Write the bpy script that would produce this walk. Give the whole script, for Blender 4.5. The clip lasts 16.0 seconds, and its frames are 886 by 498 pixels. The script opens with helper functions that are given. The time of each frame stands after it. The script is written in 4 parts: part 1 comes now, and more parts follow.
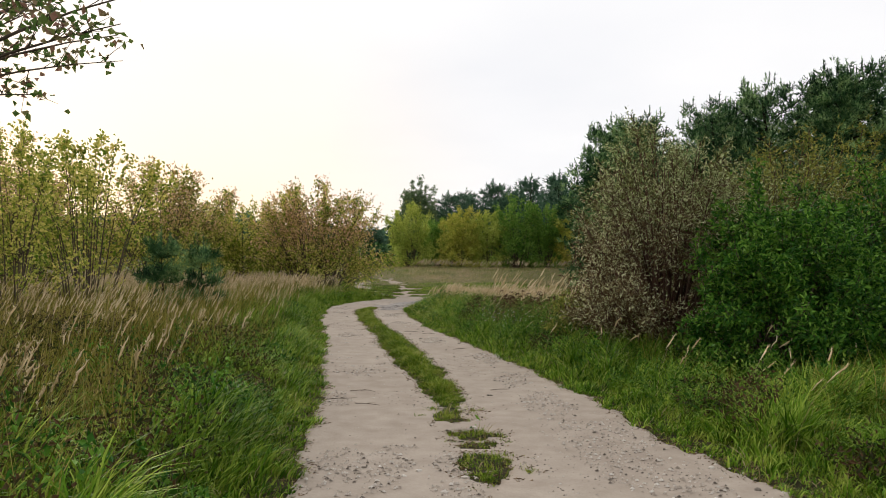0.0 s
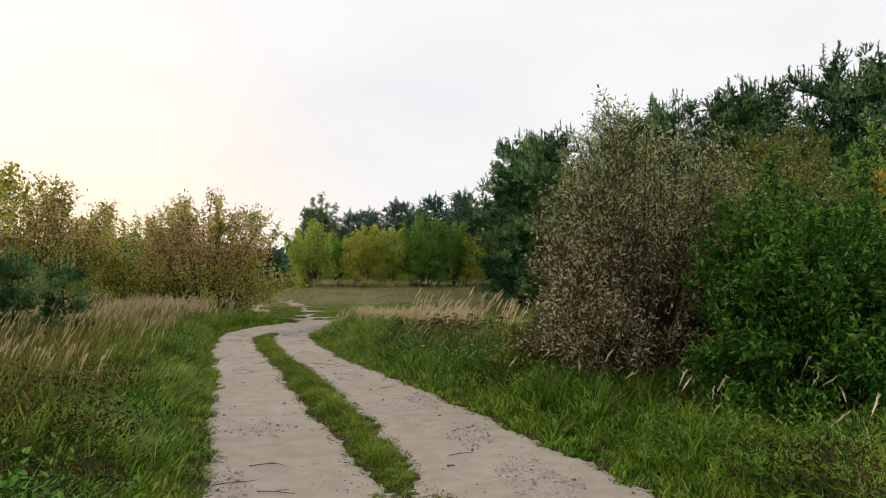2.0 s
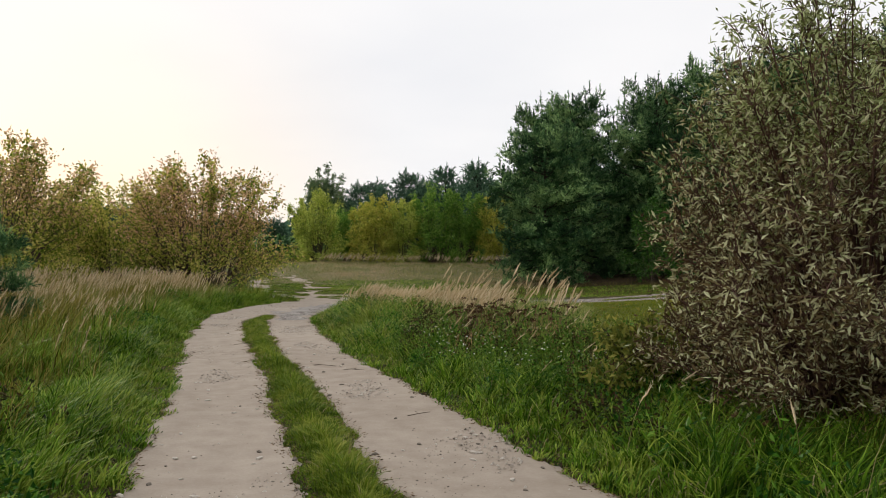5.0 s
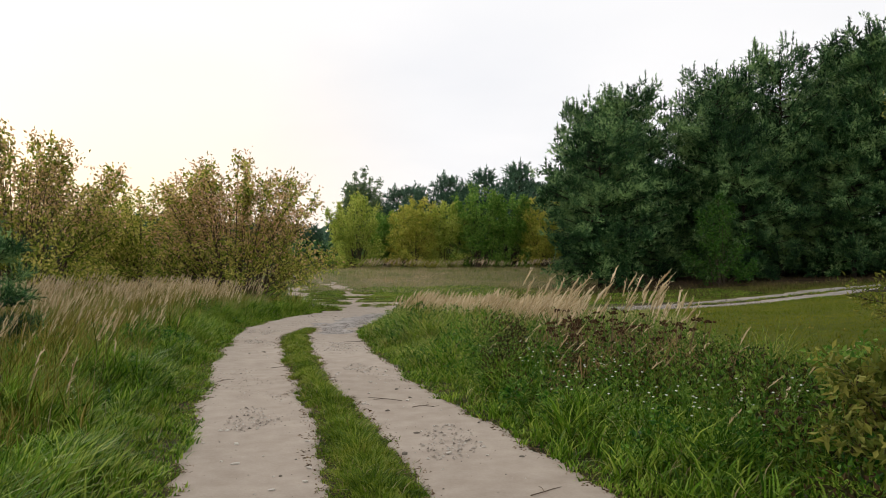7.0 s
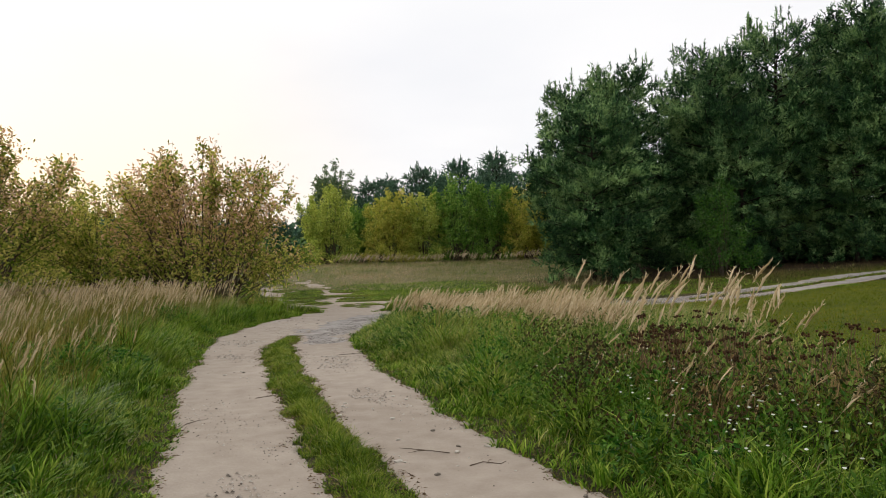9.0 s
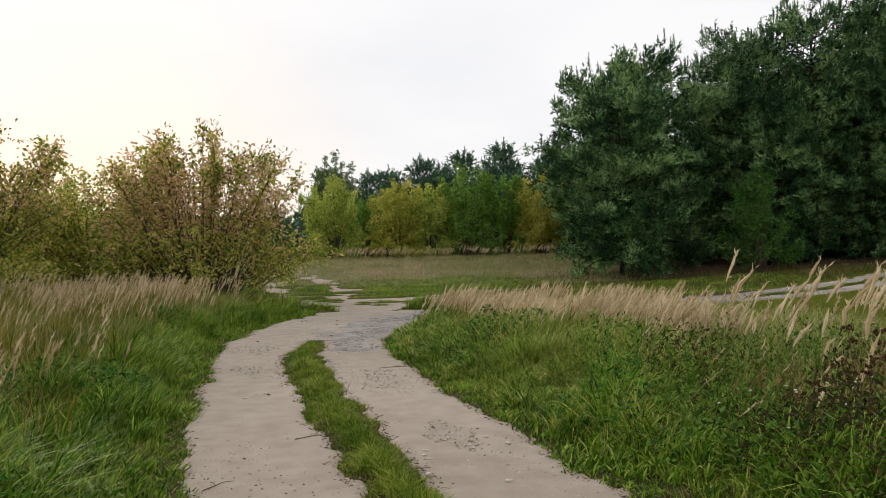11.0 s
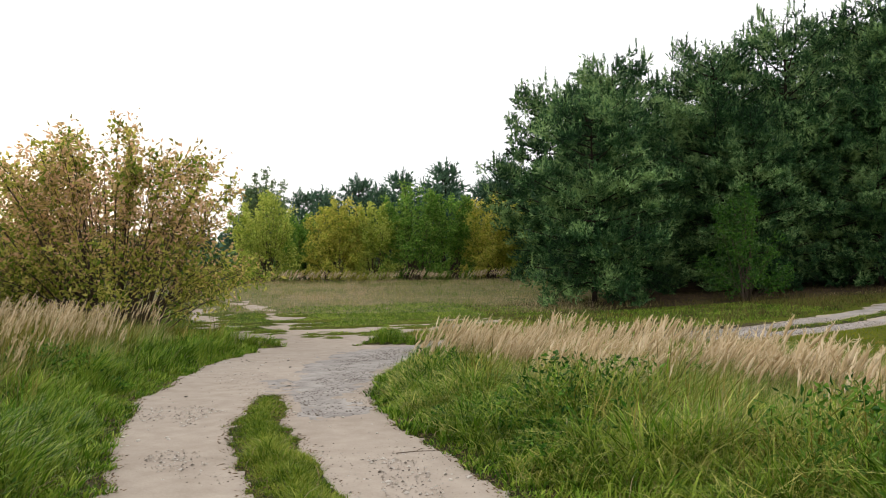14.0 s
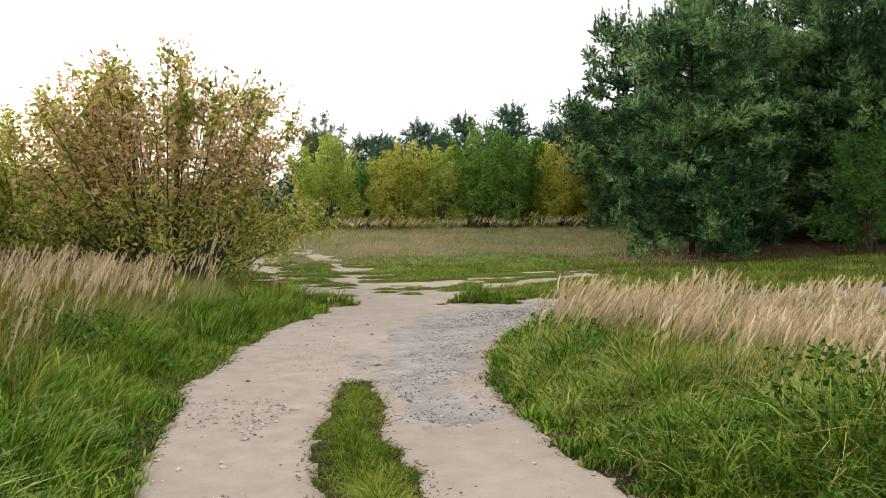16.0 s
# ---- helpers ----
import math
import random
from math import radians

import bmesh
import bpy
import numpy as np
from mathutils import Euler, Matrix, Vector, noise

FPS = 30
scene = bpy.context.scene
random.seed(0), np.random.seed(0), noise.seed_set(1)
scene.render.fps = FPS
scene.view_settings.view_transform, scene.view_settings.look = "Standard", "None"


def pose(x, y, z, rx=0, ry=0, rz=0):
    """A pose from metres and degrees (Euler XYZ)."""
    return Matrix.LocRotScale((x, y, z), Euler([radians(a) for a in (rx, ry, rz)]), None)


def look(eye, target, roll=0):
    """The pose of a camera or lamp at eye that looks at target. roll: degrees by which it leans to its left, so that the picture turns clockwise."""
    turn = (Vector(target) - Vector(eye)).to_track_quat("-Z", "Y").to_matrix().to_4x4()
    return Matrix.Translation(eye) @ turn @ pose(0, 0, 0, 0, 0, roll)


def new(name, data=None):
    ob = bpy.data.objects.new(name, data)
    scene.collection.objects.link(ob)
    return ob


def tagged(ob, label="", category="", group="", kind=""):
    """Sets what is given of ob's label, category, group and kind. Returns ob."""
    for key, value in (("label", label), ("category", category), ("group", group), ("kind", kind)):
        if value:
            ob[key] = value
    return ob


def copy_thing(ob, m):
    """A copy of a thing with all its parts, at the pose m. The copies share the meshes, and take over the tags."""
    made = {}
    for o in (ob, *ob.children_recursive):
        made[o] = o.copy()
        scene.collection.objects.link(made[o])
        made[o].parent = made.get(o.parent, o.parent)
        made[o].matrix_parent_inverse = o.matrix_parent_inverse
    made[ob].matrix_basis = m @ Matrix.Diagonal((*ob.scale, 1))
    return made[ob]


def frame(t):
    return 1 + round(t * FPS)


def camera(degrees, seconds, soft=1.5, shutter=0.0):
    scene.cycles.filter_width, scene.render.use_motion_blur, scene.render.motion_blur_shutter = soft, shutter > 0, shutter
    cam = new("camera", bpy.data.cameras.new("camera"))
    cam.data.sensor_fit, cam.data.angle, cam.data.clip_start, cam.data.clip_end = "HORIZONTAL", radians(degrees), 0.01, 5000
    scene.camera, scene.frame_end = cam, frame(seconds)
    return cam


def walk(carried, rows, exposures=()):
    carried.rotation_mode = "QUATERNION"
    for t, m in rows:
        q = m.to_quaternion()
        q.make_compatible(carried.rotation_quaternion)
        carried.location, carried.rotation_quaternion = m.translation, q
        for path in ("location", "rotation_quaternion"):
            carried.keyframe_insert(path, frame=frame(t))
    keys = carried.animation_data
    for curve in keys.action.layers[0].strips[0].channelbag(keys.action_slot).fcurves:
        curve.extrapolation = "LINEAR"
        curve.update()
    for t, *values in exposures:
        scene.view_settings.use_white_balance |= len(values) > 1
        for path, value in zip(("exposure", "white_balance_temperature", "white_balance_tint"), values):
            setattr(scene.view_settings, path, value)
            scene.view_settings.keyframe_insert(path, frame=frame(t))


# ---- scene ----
cam = camera(60.30, 16.0, soft=0.9)
ROWS = [
    (0.0, -0.000, -0.000, 1.516, 1.346, -0.618, 0.007),
    (0.5, -0.048, 0.700, 1.519, -1.100, -1.788, -3.774),
    (1.0, -0.116, 1.366, 1.502, -1.457, -3.224, -2.209),
    (1.5, -0.235, 1.998, 1.487, 2.237, 0.061, -5.729),
    (2.0, -0.342, 2.635, 1.494, 2.893, 0.004, -7.501),
    (2.5, -0.347, 3.285, 1.464, 0.976, -0.801, -8.828),
    (3.0, -0.268, 3.975, 1.519, -2.074, 1.433, -6.593),
    (3.5, -0.242, 4.619, 1.503, -0.864, 2.667, -9.205),
    (4.0, -0.251, 5.258, 1.507, 0.555, -1.401, -6.323),
    (6.5, -0.689, 8.438, 1.507, 1.267, 0.870, -8.301),
    (7.0, -0.752, 9.078, 1.487, 1.412, 0.034, -4.442),
    (7.5, -0.868, 9.724, 1.513, -0.314, 2.981, -5.121),
    (8.0, -1.009, 10.358, 1.502, 0.282, -1.437, -5.310),
    (8.5, -1.123, 10.990, 1.493, -1.932, -2.674, -3.819),
    (9.0, -1.275, 11.627, 1.517, 0.932, 1.367, -6.777),
    (9.5, -1.451, 12.253, 1.507, 2.305, -1.300, -4.806),
    (12.0, -2.160, 15.372, 1.494, -0.477, 2.852, -8.248),
    (12.5, -2.233, 16.021, 1.503, 0.161, 2.100, -4.892),
    (13.0, -2.349, 16.664, 1.480, -1.992, 2.841, -6.711),
    (13.5, -2.388, 17.333, 1.489, -4.171, -0.997, -11.117),
    (14.0, -2.526, 17.991, 1.459, 2.382, 0.661, -12.725),
    (14.5, -2.623, 18.684, 1.483, -1.300, 1.693, -13.799),
    (15.0, -2.708, 19.394, 1.493, -1.765, 2.699, -12.189),
    (15.5, -2.781, 20.072, 1.490, -1.994, 2.148, -10.927),
    (16.0, -2.796, 20.709, 1.481, -1.502, 0.527, -8.586),
]
walk(cam, [(t, pose(x, y, z, 90 + pitch, roll, yaw)) for t, x, y, z, pitch, roll, yaw in ROWS], [(0.0, 0.12), (1.0, 0.12), (1.5, 0.30), (2.0, 0.05), (3.5, 0.42), (4.0, 0.04), (6.5, 0.10), (9.0, 0.12), (9.5, -0.06), (12.5, 0.32), (13.0, 0.38), (14.5, 0.58), (16.0, 0.68)])

# ---- world and light ----
SUN_AZ, SUN_EL = radians(-33), radians(9)
world = bpy.data.worlds.new("world")
scene.world = world
world.use_nodes = True


def build_world(w):
    nt = w.node_tree
    nt.nodes.clear()
    N, Lk = nt.nodes.new, nt.links.new
    out, bg = N("ShaderNodeOutputWorld"), N("ShaderNodeBackground")
    sky = N("ShaderNodeTexSky")
    sky.sky_type, sky.sun_disc = "NISHITA", False
    sky.sun_elevation, sky.sun_rotation = SUN_EL, SUN_AZ
    sky.air_density, sky.dust_density = 1.0, 3.0
    scale = N("ShaderNodeVectorMath")
    scale.operation = "SCALE"
    scale.inputs["Scale"].default_value = 0.10
    Lk(sky.outputs[0], scale.inputs[0])
    tc = N("ShaderNodeTexCoord")
    # flat layer of cloud, seen in perspective
    sep = N("ShaderNodeSeparateXYZ")
    Lk(tc.outputs["Generated"], sep.inputs[0])
    zz = N("ShaderNodeMath")
    zz.operation = "MAXIMUM"
    zz.inputs[1].default_value = 0.0
    Lk(sep.outputs["Z"], zz.inputs[0])
    za = N("ShaderNodeMath")
    za.operation = "ADD"
    za.inputs[1].default_value = 0.16
    Lk(zz.outputs[0], za.inputs[0])
    dv = N("ShaderNodeVectorMath")
    dv.operation = "DIVIDE"
    comb = N("ShaderNodeCombineXYZ")
    for i in range(3):
        Lk(za.outputs[0], comb.inputs[i])
    Lk(tc.outputs["Generated"], dv.inputs[0])
    Lk(comb.outputs[0], dv.inputs[1])
    noi = N("ShaderNodeTexNoise")
    noi.inputs["Scale"].default_value = 0.9
    noi.inputs["Detail"].default_value = 5
    noi.inputs["Roughness"].default_value = 0.45
    Lk(dv.outputs[0], noi.inputs["Vector"])
    ramp = N("ShaderNodeValToRGB")
    ramp.color_ramp.elements[0].position, ramp.color_ramp.elements[0].color = 0.32, (0.87, 0.875, 0.91, 1)
    ramp.color_ramp.elements[1].position, ramp.color_ramp.elements[1].color = 0.62, (0.97, 0.96, 0.97, 1)
    Lk(noi.outputs["Fac"], ramp.inputs[0])
    # evening glow round the hidden sun
    dot = N("ShaderNodeVectorMath")
    dot.operation = "DOT_PRODUCT"
    dot.inputs[1].default_value = (math.sin(SUN_AZ) * 0.995, math.cos(SUN_AZ) * 0.995, 0.06)
    Lk(tc.outputs["Generated"], dot.inputs[0])
    gl = N("ShaderNodeMapRange")
    gl.inputs["From Min"].default_value, gl.inputs["From Max"].default_value = 0.78, 1.0
    gl.interpolation_type = "SMOOTHSTEP"
    Lk(dot.outputs["Value"], gl.inputs["Value"])
    low = N("ShaderNodeMapRange")
    low.inputs["From Min"].default_value, low.inputs["From Max"].default_value = 0.0, 0.30
    low.inputs["To Min"].default_value, low.inputs["To Max"].default_value = 1.0, 0.15
    Lk(zz.outputs[0], low.inputs["Value"])
    mu = N("ShaderNodeMath")
    mu.operation = "MULTIPLY"
    Lk(gl.outputs[0], mu.inputs[0])
    Lk(low.outputs[0], mu.inputs[1])
    warm = N("ShaderNodeMixRGB")
    warm.inputs[2].default_value = (1.12, 0.90, 0.66, 1)
    Lk(mu.outputs[0], warm.inputs[0])
    Lk(ramp.outputs[0], warm.inputs[1])
    mix = N("ShaderNodeMixRGB")
    mix.inputs[0].default_value = 0.93
    Lk(scale.outputs[0], mix.inputs[1])
    Lk(warm.outputs[0], mix.inputs[2])
    bg.inputs["Strength"].default_value = 1.0
    Lk(mix.outputs[0], bg.inputs["Color"])
    Lk(bg.outputs[0], out.inputs[0])


build_world(world)
sun = new("sun", bpy.data.lights.new("sun", "SUN"))
sun.data.energy, sun.data.angle, sun.data.color = 1.5, radians(24), (1.0, 0.88, 0.74)
sun.matrix_world = look((0, 0, 30), Vector((0, 0, 30)) - Vector((math.sin(SUN_AZ) * math.cos(SUN_EL), math.cos(SUN_AZ) * math.cos(SUN_EL), math.sin(SUN_EL + 0.12))))
scene.view_settings.exposure = 0.0

rng = np.random.default_rng(7)


# ---- materials ----
def material(name, colours, island=0.5, patch=0.8, rough=0.6, through_light=0.0, fine=0.0, bump=0.0, gloss=0.12, clump=5.0):
    """colours: three tints, picked by island and by patches of the ground."""
    m = bpy.data.materials.new(name)
    m.use_nodes = True
    nt = m.node_tree
    nt.nodes.clear()
    N, Lk = nt.nodes.new, nt.links.new
    out, pb = N("ShaderNodeOutputMaterial"), N("ShaderNodeBsdfPrincipled")
    pb.inputs["Roughness"].default_value = rough
    pb.inputs["Specular IOR Level"].default_value = gloss
    geo, tc = N("ShaderNodeNewGeometry"), N("ShaderNodeTexCoord")
    n1 = N("ShaderNodeTexNoise")
    n1.inputs["Scale"].default_value, n1.inputs["Detail"].default_value = patch, 3
    Lk(geo.outputs["Position"], n1.inputs["Vector"])
    n4 = N("ShaderNodeTexNoise")
    n4.inputs["Scale"].default_value, n4.inputs["Detail"].default_value = clump, 2
    Lk(geo.outputs["Position"], n4.inputs["Vector"])
    both = N("ShaderNodeMath")
    both.operation = "ADD"
    Lk(n1.outputs["Fac"], both.inputs[0])
    Lk(n4.outputs["Fac"], both.inputs[1])
    sub = N("ShaderNodeMapRange")
    sub.inputs["From Min"].default_value, sub.inputs["From Max"].default_value = 0.72, 1.28
    Lk(both.outputs[0], sub.inputs["Value"])
    mixf = N("ShaderNodeMix")
    mixf.inputs[0].default_value = island
    Lk(sub.outputs[0], mixf.inputs[2])
    Lk(geo.outputs["Random Per Island"], mixf.inputs[3])
    fac = mixf.outputs[0]
    if fine:
        n2 = N("ShaderNodeTexNoise")
        n2.inputs["Scale"].default_value, n2.inputs["Detail"].default_value = fine, 6
        Lk(geo.outputs["Position"], n2.inputs["Vector"])
        m2 = N("ShaderNodeMix")
        m2.inputs[0].default_value = 0.45
        Lk(fac, m2.inputs[2])
        Lk(n2.outputs["Fac"], m2.inputs[3])
        fac = m2.outputs[0]
        if bump:
            bp = N("ShaderNodeBump")
            bp.inputs["Strength"].default_value, bp.inputs["Distance"].default_value = bump, 0.02
            Lk(n2.outputs["Fac"], bp.inputs["Height"])
            Lk(bp.outputs[0], pb.inputs["Normal"])
    ramp = N("ShaderNodeValToRGB")
    cr = ramp.color_ramp
    cr.elements[0].position, cr.elements[0].color = 0.2, (*colours[0], 1)
    cr.elements[1].position, cr.elements[1].color = 0.8, (*colours[2], 1)
    cr.elements.new(0.5).color = (*colours[1], 1)
    Lk(fac, ramp.inputs[0])
    Lk(ramp.outputs[0], pb.inputs["Base Color"])
    if through_light:
        tr, ms = N("ShaderNodeBsdfTranslucent"), N("ShaderNodeMixShader")
        Lk(ramp.outputs[0], tr.inputs["Color"])
        ms.inputs[0].default_value = through_light
        Lk(pb.outputs[0], ms.inputs[1])
        Lk(tr.outputs[0], ms.inputs[2])
        Lk(ms.outputs[0], out.inputs[0])
    else:
        Lk(pb.outputs[0], out.inputs[0])
    return m


M_SOIL = material("meadow_soil", [(0.018, 0.018, 0.007), (0.040, 0.036, 0.014), (0.07, 0.052, 0.026)], 0, 0.35, 0.95, 0, 9, 0.8)
M_LAWN = material("lawn_turf", [(0.050, 0.065, 0.004), (0.075, 0.09, 0.005), (0.10, 0.105, 0.009)], 0, 0.35, 0.95, 0, 14, 0.8)
M_DIRT = material("packed_sand", [(0.33, 0.275, 0.222), (0.385, 0.325, 0.265), (0.44, 0.375, 0.31)], 0, 0.3, 0.95, 0, 45, 0.2, 0.05, clump=4)
M_GRAVEL = material("grey_gravel", [(0.26, 0.235, 0.215), (0.335, 0.305, 0.275), (0.42, 0.385, 0.35)], 0, 1.2, 0.95, 0, 30, 0.8, 0.1)
M_STONE = material("pale_stone", [(0.30, 0.25, 0.20), (0.45, 0.39, 0.33), (0.64, 0.59, 0.52)], 0.9, 3, 0.85, 0, 40, 0.3)
M_STONE_D = material("dark_stone", [(0.09, 0.07, 0.055), (0.14, 0.115, 0.095), (0.22, 0.19, 0.155)], 0.9, 3, 0.85, 0, 40, 0.3)
# litter tint darkened so that it holds the pines' shade as well
M_DUFF = material("shaded_needle_litter", [(0.022, 0.014, 0.008), (0.045, 0.028, 0.015), (0.085, 0.055, 0.028)], 0, 0.8, 0.95, 0, 14, 0.8)
M_BROWNGRASS = material("withered_grass", [(0.04, 0.05, 0.012), (0.10, 0.085, 0.03), (0.20, 0.15, 0.06)], 0.6, 0.7, 0.6, 0.2)
M_FIELD = material("dry_field", [(0.07, 0.10, 0.02), (0.145, 0.13, 0.055), (0.24, 0.19, 0.11)], 0, 0.2, 0.95, 0, 5, 0.8)
M_LAWNBLADE = material("lawn_blades", [(0.07, 0.115, 0.004), (0.145, 0.19, 0.008), (0.26, 0.25, 0.022)], 0.5, 0.4, 0.5, 0.3, gloss=0.05)
M_REED = material("reed_leaves", [(0.10, 0.19, 0.025), (0.28, 0.32, 0.07), (0.50, 0.44, 0.20)], 0.7, 0.6, 0.5, 0.35)
M_GRASS = material("green_grass", [(0.028, 0.078, 0.005), (0.128, 0.255, 0.016), (0.38, 0.47, 0.075)], 0.6, 0.7, 0.45, 0.18, gloss=0.05)
M_TUSSOCK = material("tussock_blades", [(0.05, 0.11, 0.008), (0.21, 0.29, 0.03), (0.58, 0.54, 0.17)], 0.65, 0.8, 0.45, 0.2, gloss=0.06)
M_SHORT = material("short_grass", [(0.05, 0.10, 0.008), (0.155, 0.24, 0.018), (0.34, 0.37, 0.065)], 0.55, 1.0, 0.5, 0.3, gloss=0.05)
M_OLIVE = material("olive_grass", [(0.06, 0.075, 0.008), (0.21, 0.19, 0.028), (0.46, 0.37, 0.12)], 0.6, 0.5, 0.55, 0.2, gloss=0.05)
M_MEADOW = material("dry_meadow_grass", [(0.13, 0.21, 0.035), (0.35, 0.31, 0.13), (0.54, 0.41, 0.27)], 0.35, 0.3, 0.6, 0.2, clump=1.6)
M_STRAW = material("straw", [(0.24, 0.19, 0.08), (0.38, 0.30, 0.15), (0.46, 0.38, 0.22)], 0.9, 1, 0.6, 0.3)
M_PLUME = material("seed_plume", [(0.50, 0.38, 0.21), (0.69, 0.55, 0.34), (0.82, 0.70, 0.50)], 0.8, 1, 0.8, 0.35)
M_BARK = material("bark", [(0.05, 0.036, 0.026), (0.09, 0.068, 0.05), (0.14, 0.11, 0.085)], 0.4, 2, 0.9, 0, 20, 0.6)
M_WILLOWBARK = material("reddish_twigs", [(0.035, 0.018, 0.013), (0.085, 0.045, 0.033), (0.17, 0.10, 0.075)], 0.6, 2, 0.8)
M_PINEBARK = material("pine_bark", [(0.014, 0.011, 0.009), (0.028, 0.021, 0.016), (0.05, 0.036, 0.026)], 0.3, 2, 0.9, 0, 12, 0.8)
# near-black to pale tints put shaded gaps and lit tips of boughs into colour
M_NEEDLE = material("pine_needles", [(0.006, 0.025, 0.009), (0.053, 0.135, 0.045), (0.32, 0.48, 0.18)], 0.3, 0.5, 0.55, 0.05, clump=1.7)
# paler, bluer needles: the haze of distance is put into the colour
M_FARNEEDLE = material("hazy_far_pine_needles", [(0.035, 0.085, 0.055), (0.07, 0.145, 0.085), (0.13, 0.23, 0.13)], 0.7, 0.3, 0.6, 0.12)
M_BIRCHLEAF = material("grey_green_birch_leaves", [(0.07, 0.13, 0.06), (0.13, 0.20, 0.09), (0.22, 0.29, 0.13)], 0.6, 0.5, 0.6, 0.2)
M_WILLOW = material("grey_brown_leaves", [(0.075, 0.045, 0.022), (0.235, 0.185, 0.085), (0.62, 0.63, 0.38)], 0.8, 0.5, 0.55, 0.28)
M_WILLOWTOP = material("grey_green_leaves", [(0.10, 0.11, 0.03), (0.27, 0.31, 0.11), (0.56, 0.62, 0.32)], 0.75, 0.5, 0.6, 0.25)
M_BUSH = material("bush_green_leaves", [(0.014, 0.062, 0.006), (0.048, 0.15, 0.015), (0.18, 0.34, 0.045)], 0.7, 0.6, 0.4, 0.28)
M_RUSSET = material("russet_leaves", [(0.20, 0.19, 0.045), (0.58, 0.42, 0.17), (0.82, 0.54, 0.36)], 0.65, 0.35, 0.55, 0.5)
M_OCHRE = material("ochre_leaves", [(0.12, 0.21, 0.02), (0.42, 0.44, 0.08), (0.76, 0.66, 0.20)], 0.6, 0.35, 0.55, 0.5)
M_OLIVELEAF = material("olive_gold_leaves", [(0.09, 0.13, 0.02), (0.20, 0.22, 0.04), (0.38, 0.36, 0.08)], 0.6, 0.5, 0.55, 0.25)
# both yellowish shrub tints are lightened to include haze over the rise
M_YGREEN = material("yellow_green_leaves", [(0.22, 0.33, 0.05), (0.42, 0.49, 0.085), (0.60, 0.63, 0.16)], 0.6, 0.5, 0.55, 0.35)
M_YELLOW = material("yellow_leaves", [(0.26, 0.34, 0.05), (0.47, 0.48, 0.08), (0.68, 0.59, 0.13)], 0.6, 0.5, 0.55, 0.35)
M_MIDGREEN = material("mid_green_leaves", [(0.08, 0.20, 0.024), (0.17, 0.32, 0.05), (0.31, 0.46, 0.09)], 0.6, 0.5, 0.5, 0.3)
M_DEEPGREEN = material("deep_green_leaves", [(0.02, 0.07, 0.010), (0.045, 0.13, 0.018), (0.10, 0.22, 0.03)], 0.6, 0.5, 0.5, 0.2)
M_GOLD = material("golden_leaves", [(0.42, 0.24, 0.03), (0.55, 0.33, 0.04), (0.62, 0.42, 0.07)], 0.7, 1, 0.5, 0.35)
M_MAPLE = material("maple_leaves", [(0.084, 0.168, 0.035), (0.182, 0.238, 0.070), (0.308, 0.168, 0.126)], 0.7, 0.5, 0.5, 0.35)
M_SEED = material("brown_seed_heads", [(0.045, 0.022, 0.011), (0.085, 0.045, 0.022), (0.16, 0.08, 0.035)], 0.9, 1, 0.9)
M_FLOWER = material("small_white_flowers", [(0.55, 0.55, 0.42), (0.70, 0.70, 0.60), (0.78, 0.78, 0.72)], 0.9, 1, 0.7)
M_STEMLEAF = material("willowherb_leaves", [(0.035, 0.10, 0.008), (0.10, 0.20, 0.022), (0.24, 0.34, 0.06)], 0.6, 1.2, 0.45, 0.2)
M_BROWNSTALK = material("withered_stalks", [(0.10, 0.08, 0.025), (0.28, 0.18, 0.07), (0.46, 0.31, 0.14)], 0.85, 0.8, 0.6, 0.2)
M_DARKWEED = material("dark_weeds", [(0.02, 0.03, 0.008), (0.05, 0.045, 0.014), (0.11, 0.06, 0.03)], 0.6, 0.8, 0.7, 0.15)
M_LITTER = material("dead_litter", [(0.08, 0.048, 0.024), (0.17, 0.11, 0.06), (0.30, 0.21, 0.13)], 0.9, 1, 0.9)
M_TWIG = material("dry_twig", [(0.06, 0.04, 0.03), (0.11, 0.08, 0.06), (0.18, 0.14, 0.10)], 0.9, 1, 0.9)


# ---- mesh tools ----
def mesh_np(name, verts, faces, mats, index=None, smooth=False):
    """faces: arrays (n, 3) and (n, 4)."""
    me = bpy.data.meshes.new(name)
    verts = np.asarray(verts, np.float32)
    sizes = np.concatenate([np.full(len(f), f.shape[1]) for f in faces])
    loops = np.concatenate([f.ravel() for f in faces])
    me.vertices.add(len(verts))
    me.vertices.foreach_set("co", verts.ravel())
    me.loops.add(len(loops))
    me.loops.foreach_set("vertex_index", loops.astype(np.int32))
    me.polygons.add(len(sizes))
    starts = np.concatenate([[0], np.cumsum(sizes)[:-1]])
    me.polygons.foreach_set("loop_start", starts.astype(np.int32))
    me.polygons.foreach_set("loop_total", sizes.astype(np.int32))
    for m in mats if isinstance(mats, (list, tuple)) else [mats]:
        me.materials.append(m)
    if index is not None:
        me.polygons.foreach_set("material_index", np.asarray(index, np.int32))
    me.polygons.foreach_set("use_smooth", np.full(len(sizes), smooth))
    me.update(calc_edges=True)
    return me


def ob_np(name, verts, faces, mats, parent=None, label="", index=None, smooth=False):
    o = new(name, mesh_np(name, verts, faces, mats, index, smooth))
    o.parent = parent
    return tagged(o, label) if label else o


def unit(v):
    return v / np.maximum(np.linalg.norm(v, axis=-1, keepdims=True), 1e-9)


